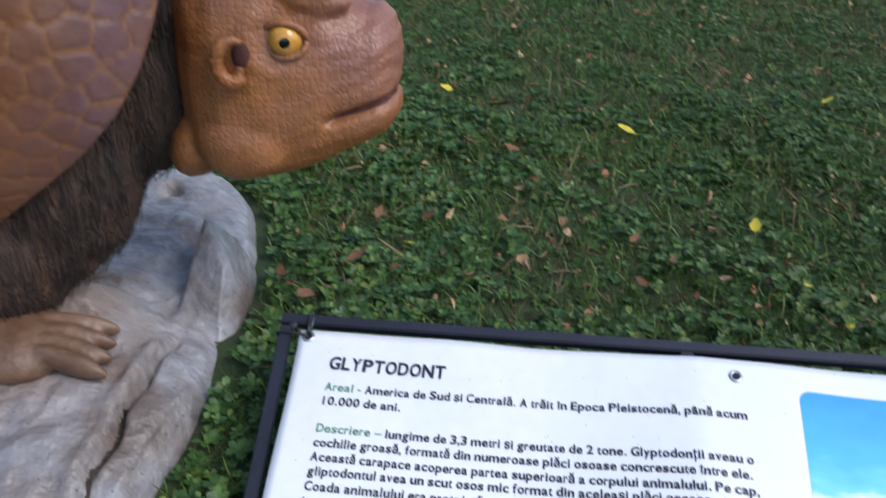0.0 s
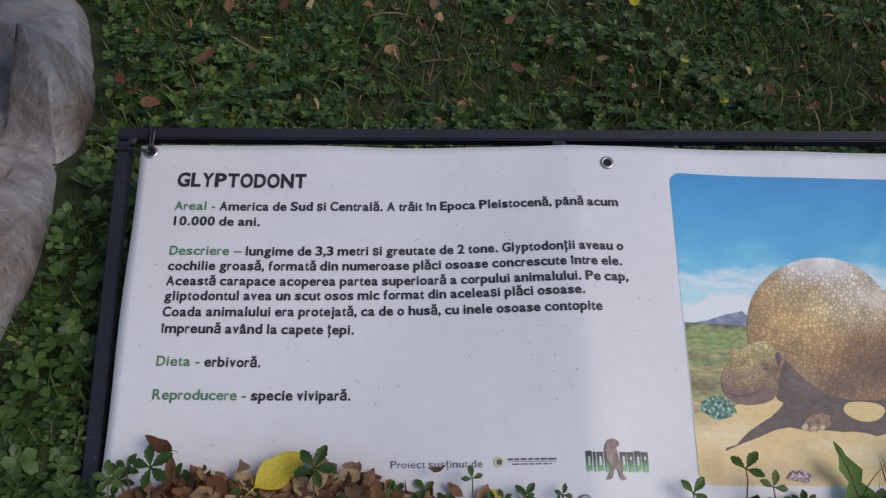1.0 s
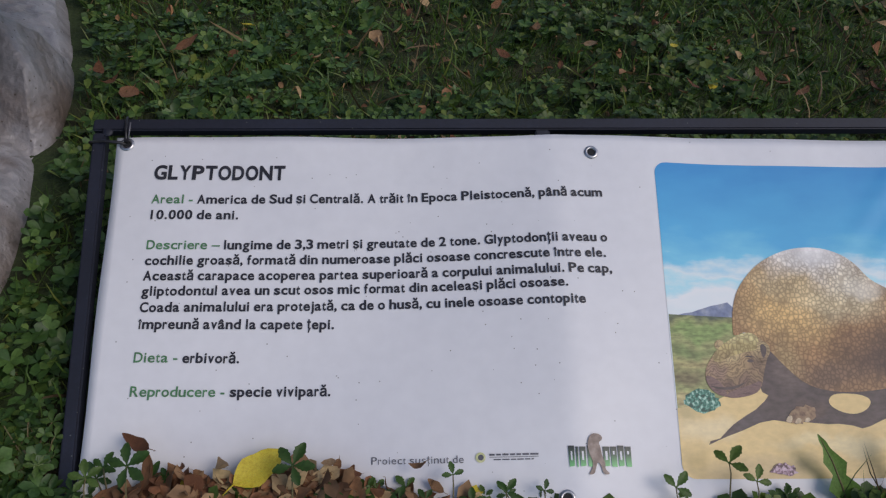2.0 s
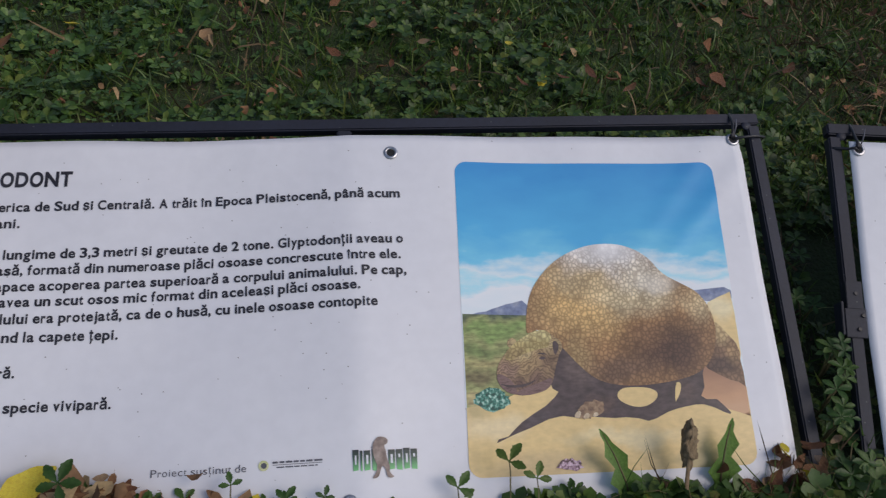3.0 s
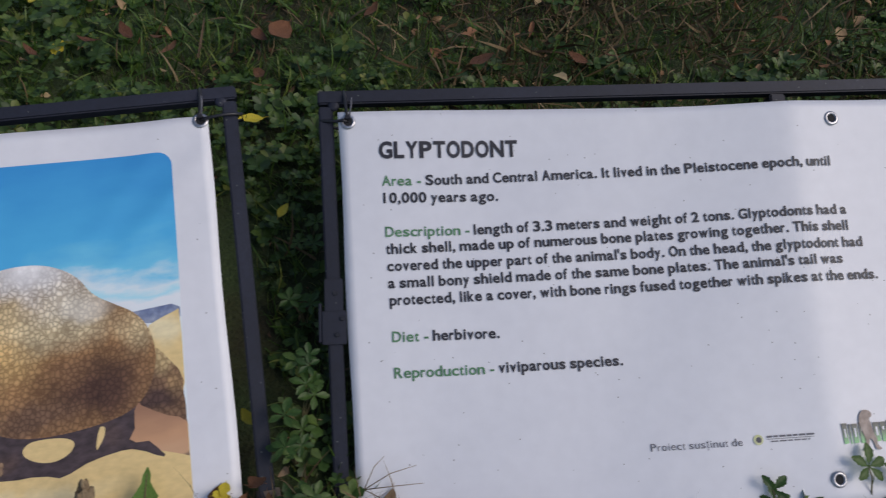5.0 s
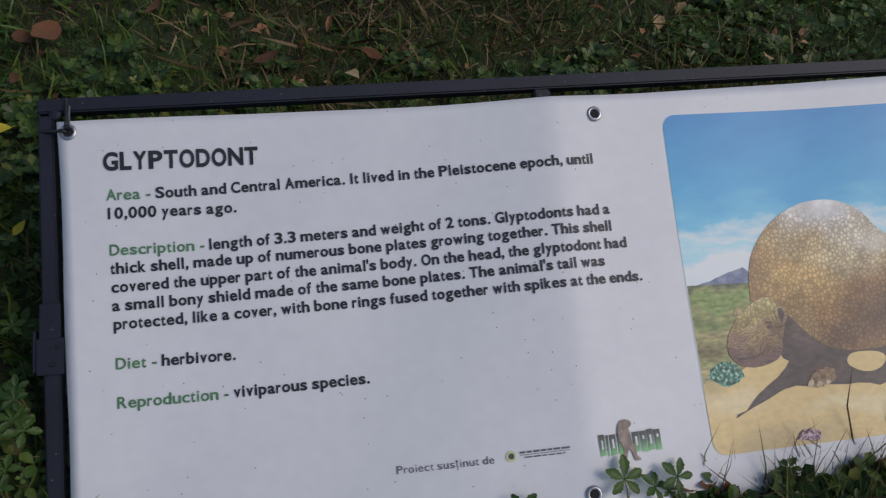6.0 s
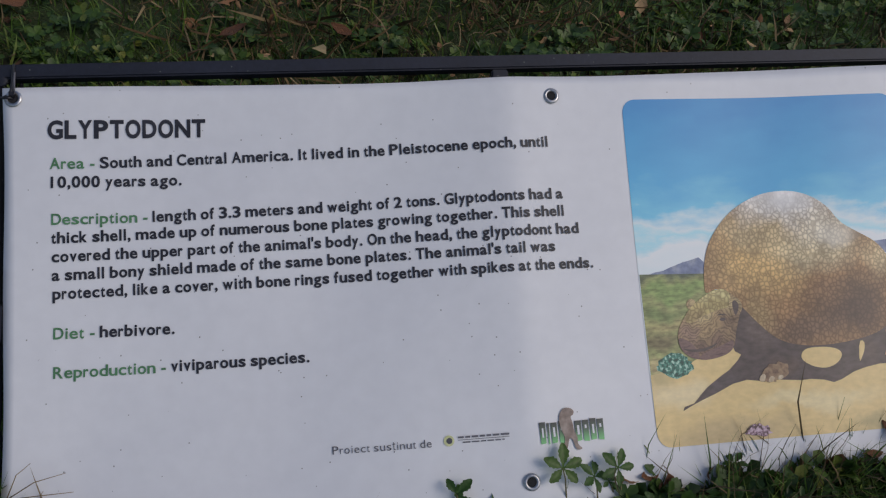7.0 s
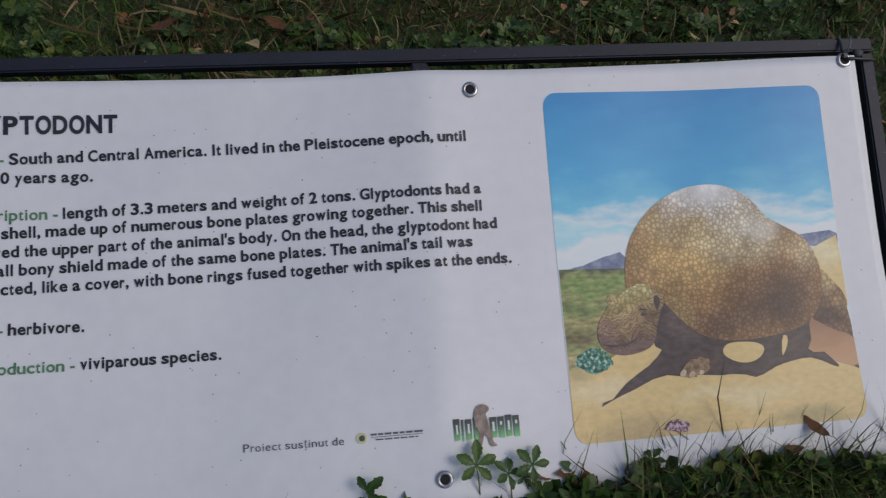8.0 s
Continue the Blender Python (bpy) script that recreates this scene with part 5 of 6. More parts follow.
def lawn():
    rs = np.random.RandomState(11)
    five, three = [rosette_rows(5, 1.0, 0.35, rs) for _ in range(6)], [rosette_rows(3, 1.0, 0.4, rs) for _ in range(4)]
    # low weeds: broad near the base, where a lighter green paints in brighter light; smaller and toothed elsewhere
    x, y = spots(60000, rs, -1.2, 4.2, -1.1, 2.2, lambda a, b: np.clip(greenness(a, b), 0.02, 0.85) * np.clip((2.4 - b) / 1.0, 0.25, 1))
    lit_near = x < 0.1 + 0.9 * rs.rand(len(x))
    for px, py, mt, kind, label in ((x[lit_near], y[lit_near], LIT_CLOVER, three + five[:3], "dense low clover-like weeds, green lightened for brighter light"), (x[~lit_near], y[~lit_near], GREEN, five + three[:1], "dense low green weeds with small five-part leaves")):
        big = 1.15 if mt is LIT_CLOVER else 1.0
        scatter("ground_cover", kind, px, py, ground_z(px, py) + 0.004 + 0.05 * rs.rand(len(px)) ** 1.4 * greenness(px, py), big * (0.008 + 0.016 * rs.rand(len(px)) ** 1.7), 0.6 * rs.rand(len(px)), rs, mt, label, "ground cover")
    # the darker leaf green out here stands in for shade on the far lawn
    x, y = spots(60000, rs, -3.0, 4.6, 1.2, 5.2, lambda a, b: np.clip(greenness(a, b), 0.06, 0.9))
    scatter("ground_cover", five + three, x, y, ground_z(x, y) + 0.004 + 0.03 * rs.rand(len(x)), 0.010 + 0.018 * rs.rand(len(x)) ** 2, 0.4 * rs.rand(len(x)), rs, GREEN,
            "low green weeds mixed into a lawn", "ground cover")
    blades = [blade_rows(b, w) for b, w in ((0.25, 0.030), (0.5, 0.034), (0.8, 0.038), (0.1, 0.026))]
    x, y = spots(150000, rs, -1.5, 4.4, -1.05, 1.5, lambda a, b: 0.45 + 0.6 * field(a + 3, b, 0.2) * (1.2 - 0.6 * greenness(a, b)))
    scatter("grass", blades, x, y, ground_z(x, y) - 0.003, 0.018 + 0.045 * rs.rand(len(x)) ** 2, 1.1 * rs.rand(len(x)), rs, BLADE, "thin green grass blades among weeds", "grass")
    x, y = spots(190000, rs, -3.2, 4.8, 1.3, 5.4, lambda a, b: 0.4 + 0.6 * field(a + 3, b, 0.3))
    scatter("grass", blades, x, y, ground_z(x, y) - 0.003, 0.025 + 0.04 * rs.rand(len(x)) ** 2, 1.1 * rs.rand(len(x)), rs, BLADE, "short green lawn grass", "grass")
    x, y = spots(80000, rs, -2.5, 4.6, -1.05, 5.2, lambda a, b: np.clip(0.55 - 0.75 * greenness(a, b) + 0.55 * (field(a + 11, b + 4, 0.35) - 0.45) + 0.30 * np.clip((a - 1.5) / 0.6, 0, 1), 0.05, 1))
    scatter("dry_grass", blades, x, y, ground_z(x, y) + 0.002 + 0.02 * rs.rand(len(x)), 0.02 + 0.05 * rs.rand(len(x)) ** 2, 1.8 * rs.rand(len(x)), rs, STRAW, "brown withered grass and thin straw", "dry grass")
    x, y = spots(34000, rs, 1.6, 4.4, 0.0, 1.6, lambda a, b: np.clip(1.2 * field(a + 1, b, 0.16) - 0.7 * greenness(a, b), 0.05, 1) * np.clip((a - 1.5) / 0.5, 0, 1))
    scatter("dry_grass", blades, x, y, ground_z(x, y) + 0.004 + 0.015 * rs.rand(len(x)), 0.015 + 0.04 * rs.rand(len(x)) ** 2, 2.2 * rs.rand(len(x)), rs, STRAW, "matted brown withered grass behind the second sign", "dry grass")
    x, y = spots(60000, rs, -5.0, 6.5, -3.0, 6.5, lambda a, b: np.where((a > -2.8) & (a < 4.4) & (b > -1.0) & (b < 5.0), 0.0, 0.35 + 0.6 * field(a, b, 0.5)))
    scatter("grass", blades, x, y, ground_z(x, y) - 0.003, 0.03 + 0.04 * rs.rand(len(x)), 0.9 * rs.rand(len(x)), rs, BLADE, "short lawn grass round the signs", "grass")
    bits = [leaflet_rows(1, 0.35, 0.12, 0.3), leaflet_rows(1, 0.22, -0.1, -0.2), leaflet_rows(1, 0.45, 0.2, 0.5), leaflet_rows(1, 0.16, 0.2, 0.6)]
    x, y = spots(22000, rs, -2.5, 4.4, -1.05, 5.0, lambda a, b: np.clip(0.9 - 0.9 * greenness(a, b), 0.06, 1))
    scatter("leaf_litter", bits, x, y, ground_z(x, y) + 0.004 + 0.012 * rs.rand(len(x)), 0.006 + 0.014 * rs.rand(len(x)) ** 2, 0.8 * rs.rand(len(x)), rs, LITTER, "crumbled brown leaf litter on the soil", "leaf litter")
    x, y = spots(7000, rs, -2.2, 4.4, 0.10, 5.0, lambda a, b: np.clip(1.3 * field(a, b + 5, 0.25) - 0.25, 0.05, 1))
    scatter("leaf_litter", bits, x, y, ground_z(x, y) + 0.012 + 0.035 * rs.rand(len(x)), 0.010 + 0.030 * rs.rand(len(x)) ** 2.2, 1.1 * rs.rand(len(x)), rs, FALLEN, "small brown and orange leaves caught in the weeds", "leaf litter")

lawn()


# ---- fallen leaves, one by one ----
def curled_leaf(seed, material, wide=0.5, curl=0.35):
    """A withered leaf: pointed oval, folded along the rib and curled, with a stalk."""
    r = random.Random(seed)
    bm = bmesh.new()
    n, m = 9, 4
    bend, twist = curl * r.uniform(0.4, 1.4), r.uniform(-0.6, 0.6)
    rows = []
    for i in range(n + 1):
        t = i / n
        w = wide * math.sin(math.pi * min(1, t ** 0.8 * 0.98 + 0.01)) ** 0.8 * 0.5 + 0.004
        row = []
        for j in range(-m, m + 1):
            s = j / m
            x = s * w * (1 + 0.08 * math.sin(14 * t + seed))
            z = 0.18 * abs(s) ** 1.5 * w * r.uniform(0.9, 1.1) + bend * (t - 0.5) ** 2 + twist * x * (t - 0.5) + 0.012 * math.sin(9 * s + 11 * t + seed)
            row.append(bm.verts.new((x, t - 0.5, z)))
        rows.append(row)
    for a, b in zip(rows, rows[1:]):
        for j in range(2 * m):
            bm.faces.new((a[j], a[j + 1], b[j + 1], b[j]))
    tube(bm, [(0, -0.49, bend * 0.25), (0.02, -0.62, bend * 0.3 + 0.02), (0.05, -0.74, bend * 0.3)], [0.014, 0.011, 0.008], 5)
    return finish(bm, "fallen_leaf", material, True)


BROWN_LEAVES = [curled_leaf(k, DEAD, 0.42 + 0.05 * (k % 4), 0.45 + 0.3 * (k % 3)) for k in range(8)]
YELLOW_LEAVES = [curled_leaf(20 + k, YELLOW, 0.6, 0.15) for k in range(3)]


def fallen_leaf(x, y, size, yellow=False, lift=0.02, turn=None, tip=None, rng=random.Random(77)):
    me = rng.choice(YELLOW_LEAVES if yellow else BROWN_LEAVES)
    ob = new("fallen_leaf", me)
    ob.matrix_world = pose(x, y, float(ground_z(x, y)) + lift, rng.uniform(-25, 25) if tip is None else tip, rng.uniform(-25, 25), rng.uniform(0, 360) if turn is None else turn) @ Matrix.Scale(size, 4)
    return tagged(ob, "fallen yellow leaf on the grass" if yellow else "curled brown fallen leaf on the grass", "leaf", "fallen leaves")


for x, y, size, yellow in ((0.75, 1.52, 0.07, 1), (1.04, 0.84, 0.05, 1), (0.3, 1.67, 0.099, 0), (0.08, 1.84, 0.054, 1), (1.58, 1.98, 0.06, 1), (0.35, 1.29, 0.068, 0), (0.21, 1.33, 0.054, 0), (0.69, 0.49, 0.037, 0), (0.9, 0.53, 0.035, 0),
                           (0.76, 1.15, 0.048, 1), (0.0, 0.77, 0.048, 0), (0.14, 0.77, 0.041, 0), (-0.01, 0.52, 0.06, 0), (0.65, 1.72, 0.087, 0), (0.92, 0.79, 0.065, 0), (-0.3, 1.05, 0.061, 1)):
    fallen_leaf(x, y, size, bool(yellow), 0.06, tip=24)
for x, y, size, yellow in ((-0.1, 0.33, 0.065, 0), (-0.15, 0.37, 0.048, 0), (0.11, 0.62, 0.043, 1), (0.78, 0.61, 0.05, 0), (0.7, 0.73, 0.044, 0), (1.52, 0.38, 0.057, 0), (1.75, 0.67, 0.06, 0), (1.15, 0.39, 0.035, 1), (1.27, 0.43, 0.044, 0),
                           (1.35, 0.37, 0.04, 0), (1.2, 0.41, 0.036, 0), (1.56, 0.39, 0.077, 0), (1.76, 0.44, 0.045, 0), (1.95, 0.26, 0.054, 0), (2.15, 0.24, 0.045, 0), (2.22, 0.24, 0.039, 0), (1.51, 0.27, 0.038, 0), (1.1, 0.54, 0.031, 1),
                           (3.12, 0.16, 0.028, 0), (1.48, 0.15, 0.047, 1), (1.51, -0.06, 0.029, 1), (1.41, -0.4, 0.028, 1)):
    fallen_leaf(x, y, size, bool(yellow), 0.05, tip=16)
scatter_rng = random.Random(31)
placed = 0
while placed < 130:
    x, y = scatter_rng.uniform(-1.6, 4.0), scatter_rng.uniform(0.12, 4.4)
    if bool(free(np.array([x]), np.array([y]))[0]):
        fallen_leaf(x, y, scatter_rng.uniform(0.02, 0.05), scatter_rng.random() < 0.06, 0.05 if y < 1.3 else 0.03)
        placed += 1


# ---- plants along the lower edges and between the signs ----
def toothed_leaflet(bm, m, length, width, teeth=5):
    rows = []
    n = teeth * 2
    for i in range(n + 1):
        t = i / n
        w = width * (math.sin(math.pi * t ** 1.55) ** 0.8) * (1 + (0.16 if i % 2 else -0.06)) if 0 < i < n else 0.0015
        z = -0.22 * length * t * t
        rows.append([bm.verts.new(m @ Vector((s * w, t * length, z + abs(s) * w * 0.35))) for s in (-1, -0.5, 0, 0.5, 1)])
    for a, b in zip(rows, rows[1:]):
        for j in range(4):
            bm.faces.new((a[j], a[j + 1], b[j + 1], b[j]))


def palm_leaf(n, size):
    """A leaf of n toothed leaflets spread like fingers."""
    bm = bmesh.new()
    for k in range(n):
        a = (k - (n - 1) / 2) * (330 / n if n > 3 else 80)
        s = size * (1 - 0.22 * abs(k - (n - 1) / 2) / (n / 2))
        toothed_leaflet(bm, pose(0, 0, 0, 14, 0, a), s, s * 0.235)
    return finish(bm, "leaf", PLANT, True)


LEAF_FIVE = [palm_leaf(5, 0.027), palm_leaf(5, 0.030), palm_leaf(5, 0.024)]
LEAF_THREE = [palm_leaf(3, 0.028), palm_leaf(3, 0.024)]


def leafy_plant(x, y, leaves, label, z=None, group="weeds at the signs", rng=random.Random(9)):
    """Stems that rise from one root, each with a leaf at its top: (dx, dy, height, kind, scale, tip)."""
    g = float(ground_z(x, y)) if z is None else z
    th = thing("weed", pose(x, y, g), label, "weed", group)
    for dx, dy, h, kind, sc, tip in leaves:
        bm = bmesh.new()
        tube(bm, [(0, 0, -0.01), (dx * 0.3, dy * 0.3, h * 0.55), (dx * 0.8, dy * 0.8, h * 0.95), (dx, dy, h)], [0.0016, 0.0013, 0.0011, 0.0009], 6)
        part("stem", bm, STEM, th, smooth=True)
        lf = part("leaf", rng.choice(LEAF_FIVE if kind == 5 else LEAF_THREE), None, th)
        lf.matrix_basis = pose(dx, dy, h, tip, rng.uniform(-20, 20), rng.uniform(-60, 60)) @ Matrix.Scale(sc, 4)
    return th


def front(m, u, v, lift=0.0):
    """A place on the ground under the point (u, v) of a sign's plane."""
    return m @ Vector((u, -v, lift))


def weed_row(m, u0, u1, count, v, height, seed, sc=1.0):
    rng = random.Random(seed)
    for k in range(count):
        u = u0 + (u1 - u0) * (k + rng.uniform(0.1, 0.9)) / count
        p = front(m, u, v + rng.uniform(-0.01, 0.05))
        g = float(ground_z(p.x, p.y))
        top = p.z - g + height
        leafy_plant(p.x, p.y - 0.02, [(rng.uniform(-0.05, 0.05), rng.uniform(-0.03, 0.06), max(0.03, top * rng.uniform(0.45, 1.0)), rng.choice((5, 5, 3)), sc * rng.uniform(0.7, 1.1), rng.uniform(-5, 35)) for _ in range(rng.randint(3, 5))],
                    "green weed with five-part toothed leaves", rng=rng)


for row in ((SIGN_A, -0.22, -0.05, 12, 0.48, 0.0, 1, 0.9), (SIGN_A, -0.20, 0.06, 16, 0.57, 0.03, 2, 1.0), (SIGN_A, 0.02, 0.24, 14, 0.592, 0.035, 12, 0.9), (SIGN_A, 0.28, 0.45, 10, 0.595, 0.03, 3, 0.85), (SIGN_A, 0.46, 0.70, 14, 0.595, 0.025, 4, 0.7),
            (SIGN_A, 0.80, 1.04, 10, 0.595, 0.025, 5, 0.75), (SIGN_B, 0.52, 0.66, 4, 0.62, 0.02, 6, 0.8), (SIGN_B, 0.78, 1.06, 14, 0.612, 0.035, 7, 0.95), (SIGN_B, 1.04, 1.50, 16, 0.60, 0.03, 8, 0.8), (SIGN_B, 0.90, 1.50, 14, 0.65, 0.03, 9, 0.9)):
    weed_row(*row)
for u, v, h, kind, sc in ((0.305, 0.535, 0.055, 5, 1.15), (0.075, 0.53, 0.05, 5, 1.3), (0.02, 0.545, 0.05, 5, 1.1), (0.53, 0.55, 0.03, 3, 0.8), (0.605, 0.575, 0.03, 3, 0.8), (0.66, 0.575, 0.03, 3, 0.7), (0.925, 0.545, 0.05, 3, 1.1), (0.965, 0.57, 0.04, 3, 0.9), (0.85, 0.575, 0.03, 3, 1.0)):
    p = front(SIGN_A, u, v, h)
    g = float(ground_z(p.x, p.y - 0.07))
    leafy_plant(p.x, p.y - 0.07, [(0, 0.07, p.z - g, kind, sc, 20)], "single toothed weed leaf on a thin stem")
for u, v, h, kind, sc in ((0.745, 0.550, 0.03, 5, 1.25), (0.79, 0.565, 0.025, 5, 1.0), (0.825, 0.555, 0.025, 5, 1.0), (0.595, 0.575, 0.03, 3, 1.0), (0.60, 0.59, 0.02, 3, 1.1), (0.23, 0.59, 0.015, 3, 0.8), (0.40, 0.605, 0.01, 3, 0.6)):
    p = front(SIGN_B, u, v, h)
    g = float(ground_z(p.x, p.y - 0.07))
    leafy_plant(p.x, p.y - 0.07, [(0, 0.07, p.z - g, kind, sc, 20)], "single toothed weed leaf on a thin stem")

# a creeper between the two frames
for y, h, n in ((-0.36, 0.14, 4), (-0.42, 0.15, 4), (-0.47, 0.13, 5), (-0.53, 0.10, 4), (-0.60, 0.07, 4), (-0.25, 0.08, 3), (-0.1, 0.05, 3)):
    rng = random.Random(int(1000 + y * 100))
    leafy_plant(1.505 + 0.16 * (y + 0.33) + rng.uniform(-0.012, 0.012), y, [(rng.uniform(-0.025, 0.025), rng.uniform(-0.03, 0.03), 0.75 * h * rng.uniform(0.75, 1.1), 5, rng.uniform(0.75, 1.0), rng.uniform(0, 25)) for _ in range(n)],
                "bright green creeper between the sign frames", rng=rng)


def lobed_leaf(m, u, v, length, lean, label, seed):
    """A tall dandelion-like leaf with saw-toothed lobes."""
    p = front(m, u, v)
    g = float(ground_z(p.x, p.y))
    th = thing("dandelion_leaf", pose(p.x, p.y, g - 0.005), label, "weed", "tall leaves at the signs")
    bm = bmesh.new()
    r = random.Random(seed)
    rows, n = [], 16
    for i in range(n + 1):
        t = i / n
        w = (0.003 + 0.025 * math.sin(math.pi * t ** 0.8) * (1.0, 0.72, 0.34, 0.60)[i % 4]) if i < n else 0.001
        c = Vector((lean * length * t * t, 0.70 * length * t, 0.72 * length * t * (1 + 0.05 * t)))
        rows.append([bm.verts.new(c + Vector((s * w, -abs(s) * w * 0.3, abs(s) * w * 0.3))) for s in (-1, 0, 1)])
    for a, b in zip(rows, rows[1:]):
        for j in range(2):
            bm.faces.new((a[j], a[j + 1], b[j + 1], b[j]))
    part("leaf", bm, BRIGHT, th, smooth=True)
    bm = bmesh.new()
    tube(bm, [(lean * length * t * t, 0.70 * length * t - 0.001, 0.72 * length * t * (1 + 0.05 * t)) for t in (0, 0.25, 0.5, 0.75, 0.95)], [0.0022, 0.002, 0.0016, 0.0012, 0.0006], 6)
    part("rib", bm, STEM, th, smooth=True)
    return th


lobed_leaf(SIGN_A, 1.120, 0.64, 0.155, -0.35, "tall saw-toothed green leaf before the banner", 1)
lobed_leaf(SIGN_A, 1.255, 0.63, 0.15, 0.15, "tall saw-toothed green leaf before the banner", 2)

# a withered stalk with a ragged head
p = front(SIGN_A, 1.185, 0.635)
stalk = thing("dry_stalk", pose(p.x, p.y, float(ground_z(p.x, p.y)) - 0.005), "withered brown stalk with a ragged seed head", "dry plant")
bm = bmesh.new()
tube(bm, [(0, 0, 0), (0.004, 0.01, 0.05), (0.012, 0.06, 0.10)], [0.004, 0.0035, 0.003], 7)
part("stem", bm, DRY_STALK, stalk, smooth=True)
bm = bmesh.new()
bmesh.ops.create_icosphere(bm, subdivisions=4, radius=1, matrix=pose(0.014, 0.075, 0.108, -45, 8, 0) @ Matrix.Diagonal((0.012, 0.010, 0.034, 1)))
for v in bm.verts:
    q = v.co * 160
    v.co += (v.co - Vector((0.014, 0.075, 0.108))) * 0.45 * noise.noise(q) + Vector((0.004, 0.0, 0.004)) * noise.noise(q * 2.3)
part("seed_head", bm, DRY_STALK, stalk, smooth=True)


def grass_tuft(m, u, v, count, length, seed, label, material=BLADE, spread=0.9):
    p = front(m, u, v)
    th = thing("grass_tuft", pose(p.x, p.y, float(ground_z(p.x, p.y)) - 0.004), label, "grass", "tufts at the signs")
    r = random.Random(seed)
    for _ in range(count):
        bm = bmesh.new()
        a, ln = r.uniform(0, 2 * math.pi), length * r.uniform(0.5, 1.15)
        s = spread * r.uniform(0.1, 1)
        ox, oy = r.uniform(-0.02, 0.02), r.uniform(-0.02, 0.02)
        w = r.uniform(0.0012, 0.0024)
        rows = []
        for i in range(7):
            t = i / 6
            c = Vector((ox + math.cos(a) * s * ln * t * t, oy + (math.sin(a) * s * t * t + 0.45 * t) * ln, ln * t * (0.9 - 0.3 * s * t)))
            q = Vector((-math.sin(a), math.cos(a), 0)) * w * (1 - t ** 2 * 0.9)
            rows.append((bm.verts.new(c - q), bm.verts.new(c + Vector((0, 0, -0.0008))), bm.verts.new(c + q)))
        for x, y in zip(rows, rows[1:]):
            bm.faces.new((x[0], x[1], y[1], y[0]))
            bm.faces.new((x[1], x[2], y[2], y[1]))
        part("blade", bm, material, th, smooth=True)
    return th


for u, v, c, ln, mt in ((1.10, 0.63, 9, 0.13, BLADE), (1.16, 0.625, 9, 0.21, BLADE), (1.22, 0.635, 12, 0.17, BLADE), (1.28, 0.63, 12, 0.14, BLADE), (1.34, 0.63, 9, 0.10, BLADE), (1.40, 0.625, 8, 0.09, STRAW), (1.25, 0.66, 10, 0.10, STRAW), (1.12, 0.67, 9, 0.10, BLADE), (1.33, 0.68, 10, 0.11, BLADE), (0.00, 0.64, 7, 0.05, STRAW), (0.06, 0.64, 5, 0.05, BLADE)):
    grass_tuft(SIGN_B, u, v, c, ln, int(u * 1000), "thin grass tuft leaning on the banner", mt)
for u, v, c, ln, mt in ((1.40, 0.60, 12, 0.09, STRAW), (1.44, 0.63, 14, 0.09, STRAW), (1.34, 0.64, 12, 0.08, BLADE), (1.46, 0.58, 10, 0.07, STRAW), (1.49, 0.66, 12, 0.08, STRAW), (1.08, 0.63, 6, 0.06, BLADE)):
    grass_tuft(SIGN_A, u, v, c, ln, int(u * 1000) + 5, "withered grass tuft at the frame's foot", mt)


# thin dry twigs fanned out on the second banner's corner
twig = thing("twig", SIGN_B, "thin dry grass twig lying on the banner", "twig")
for du, dv in ((0.075, -0.030), (0.085, -0.005), (0.050, 0.018), (0.030, -0.045)):
    bm = bmesh.new()
    tube(bm, [(0.006, -0.545, 0.012), (0.006 + du * 0.5, -0.545 - dv * 0.7, 0.022), (0.006 + du, -0.545 - dv, 0.016)], [0.0008, 0.0007, 0.0004], 5)
    part("strand", bm, DRY_STALK, twig, smooth=True)


# dead leaves heaped against the lower edges
def heap(m, u, v, n, size, seed, yellow=0.1, lift=0.02):
    r = random.Random(seed)
    for _ in range(n):
        p = front(m, u + r.uniform(-0.045, 0.045), v + 0.012 + r.uniform(-0.02, 0.04))
        g = float(ground_z(p.x, p.y))
        fallen_leaf(p.x, p.y, size * r.uniform(0.6, 1.3), r.random() < yellow, max(0.012, p.z - g + r.uniform(0.004, 0.6 * lift)), None, r.uniform(-70, 60), r)


for u, v, n, s, yl in ((0.09, 0.560, 7, 0.05, 0.0), (0.16, 0.555, 8, 0.045, 0.1), (0.20, 0.560, 5, 0.04, 0.0), (0.35, 0.555, 10, 0.03, 0.0), (0.40, 0.560, 8, 0.03, 0.0), (0.52, 0.560, 5, 0.03, 0.3), (1.36, 0.565, 9, 0.038, 0.25), (1.40, 0.55, 8, 0.036, 0.2), (1.43, 0.535, 4, 0.034, 0.1), (1.30, 0.575, 5, 0.04, 0.2), (1.20, 0.60, 5, 0.04, 0.0)):
    heap(SIGN_A, u, v, n, s, int(u * 900), yl)
for u, v, n, s, yl in ((0.875, 0.58, 5, 0.045, 0.0), (0.925, 0.575, 3, 0.05, 0.0), (1.075, 0.555, 3, 0.045, 0.0), (1.22, 0.545, 3, 0.04, 0.0), (1.26, 0.555, 3, 0.04, 0.0), (0.02, 0.575, 5, 0.04, 0.2), (0.08, 0.60, 3, 0.05, 0.0), (1.15, 0.58, 4, 0.05, 0.1), (0.70, 0.615, 6, 0.05, 0.0), (0.77, 0.61, 6, 0.05, 0.0)):
    heap(SIGN_B, u, v, n, s, int(u * 700) + 3, yl)
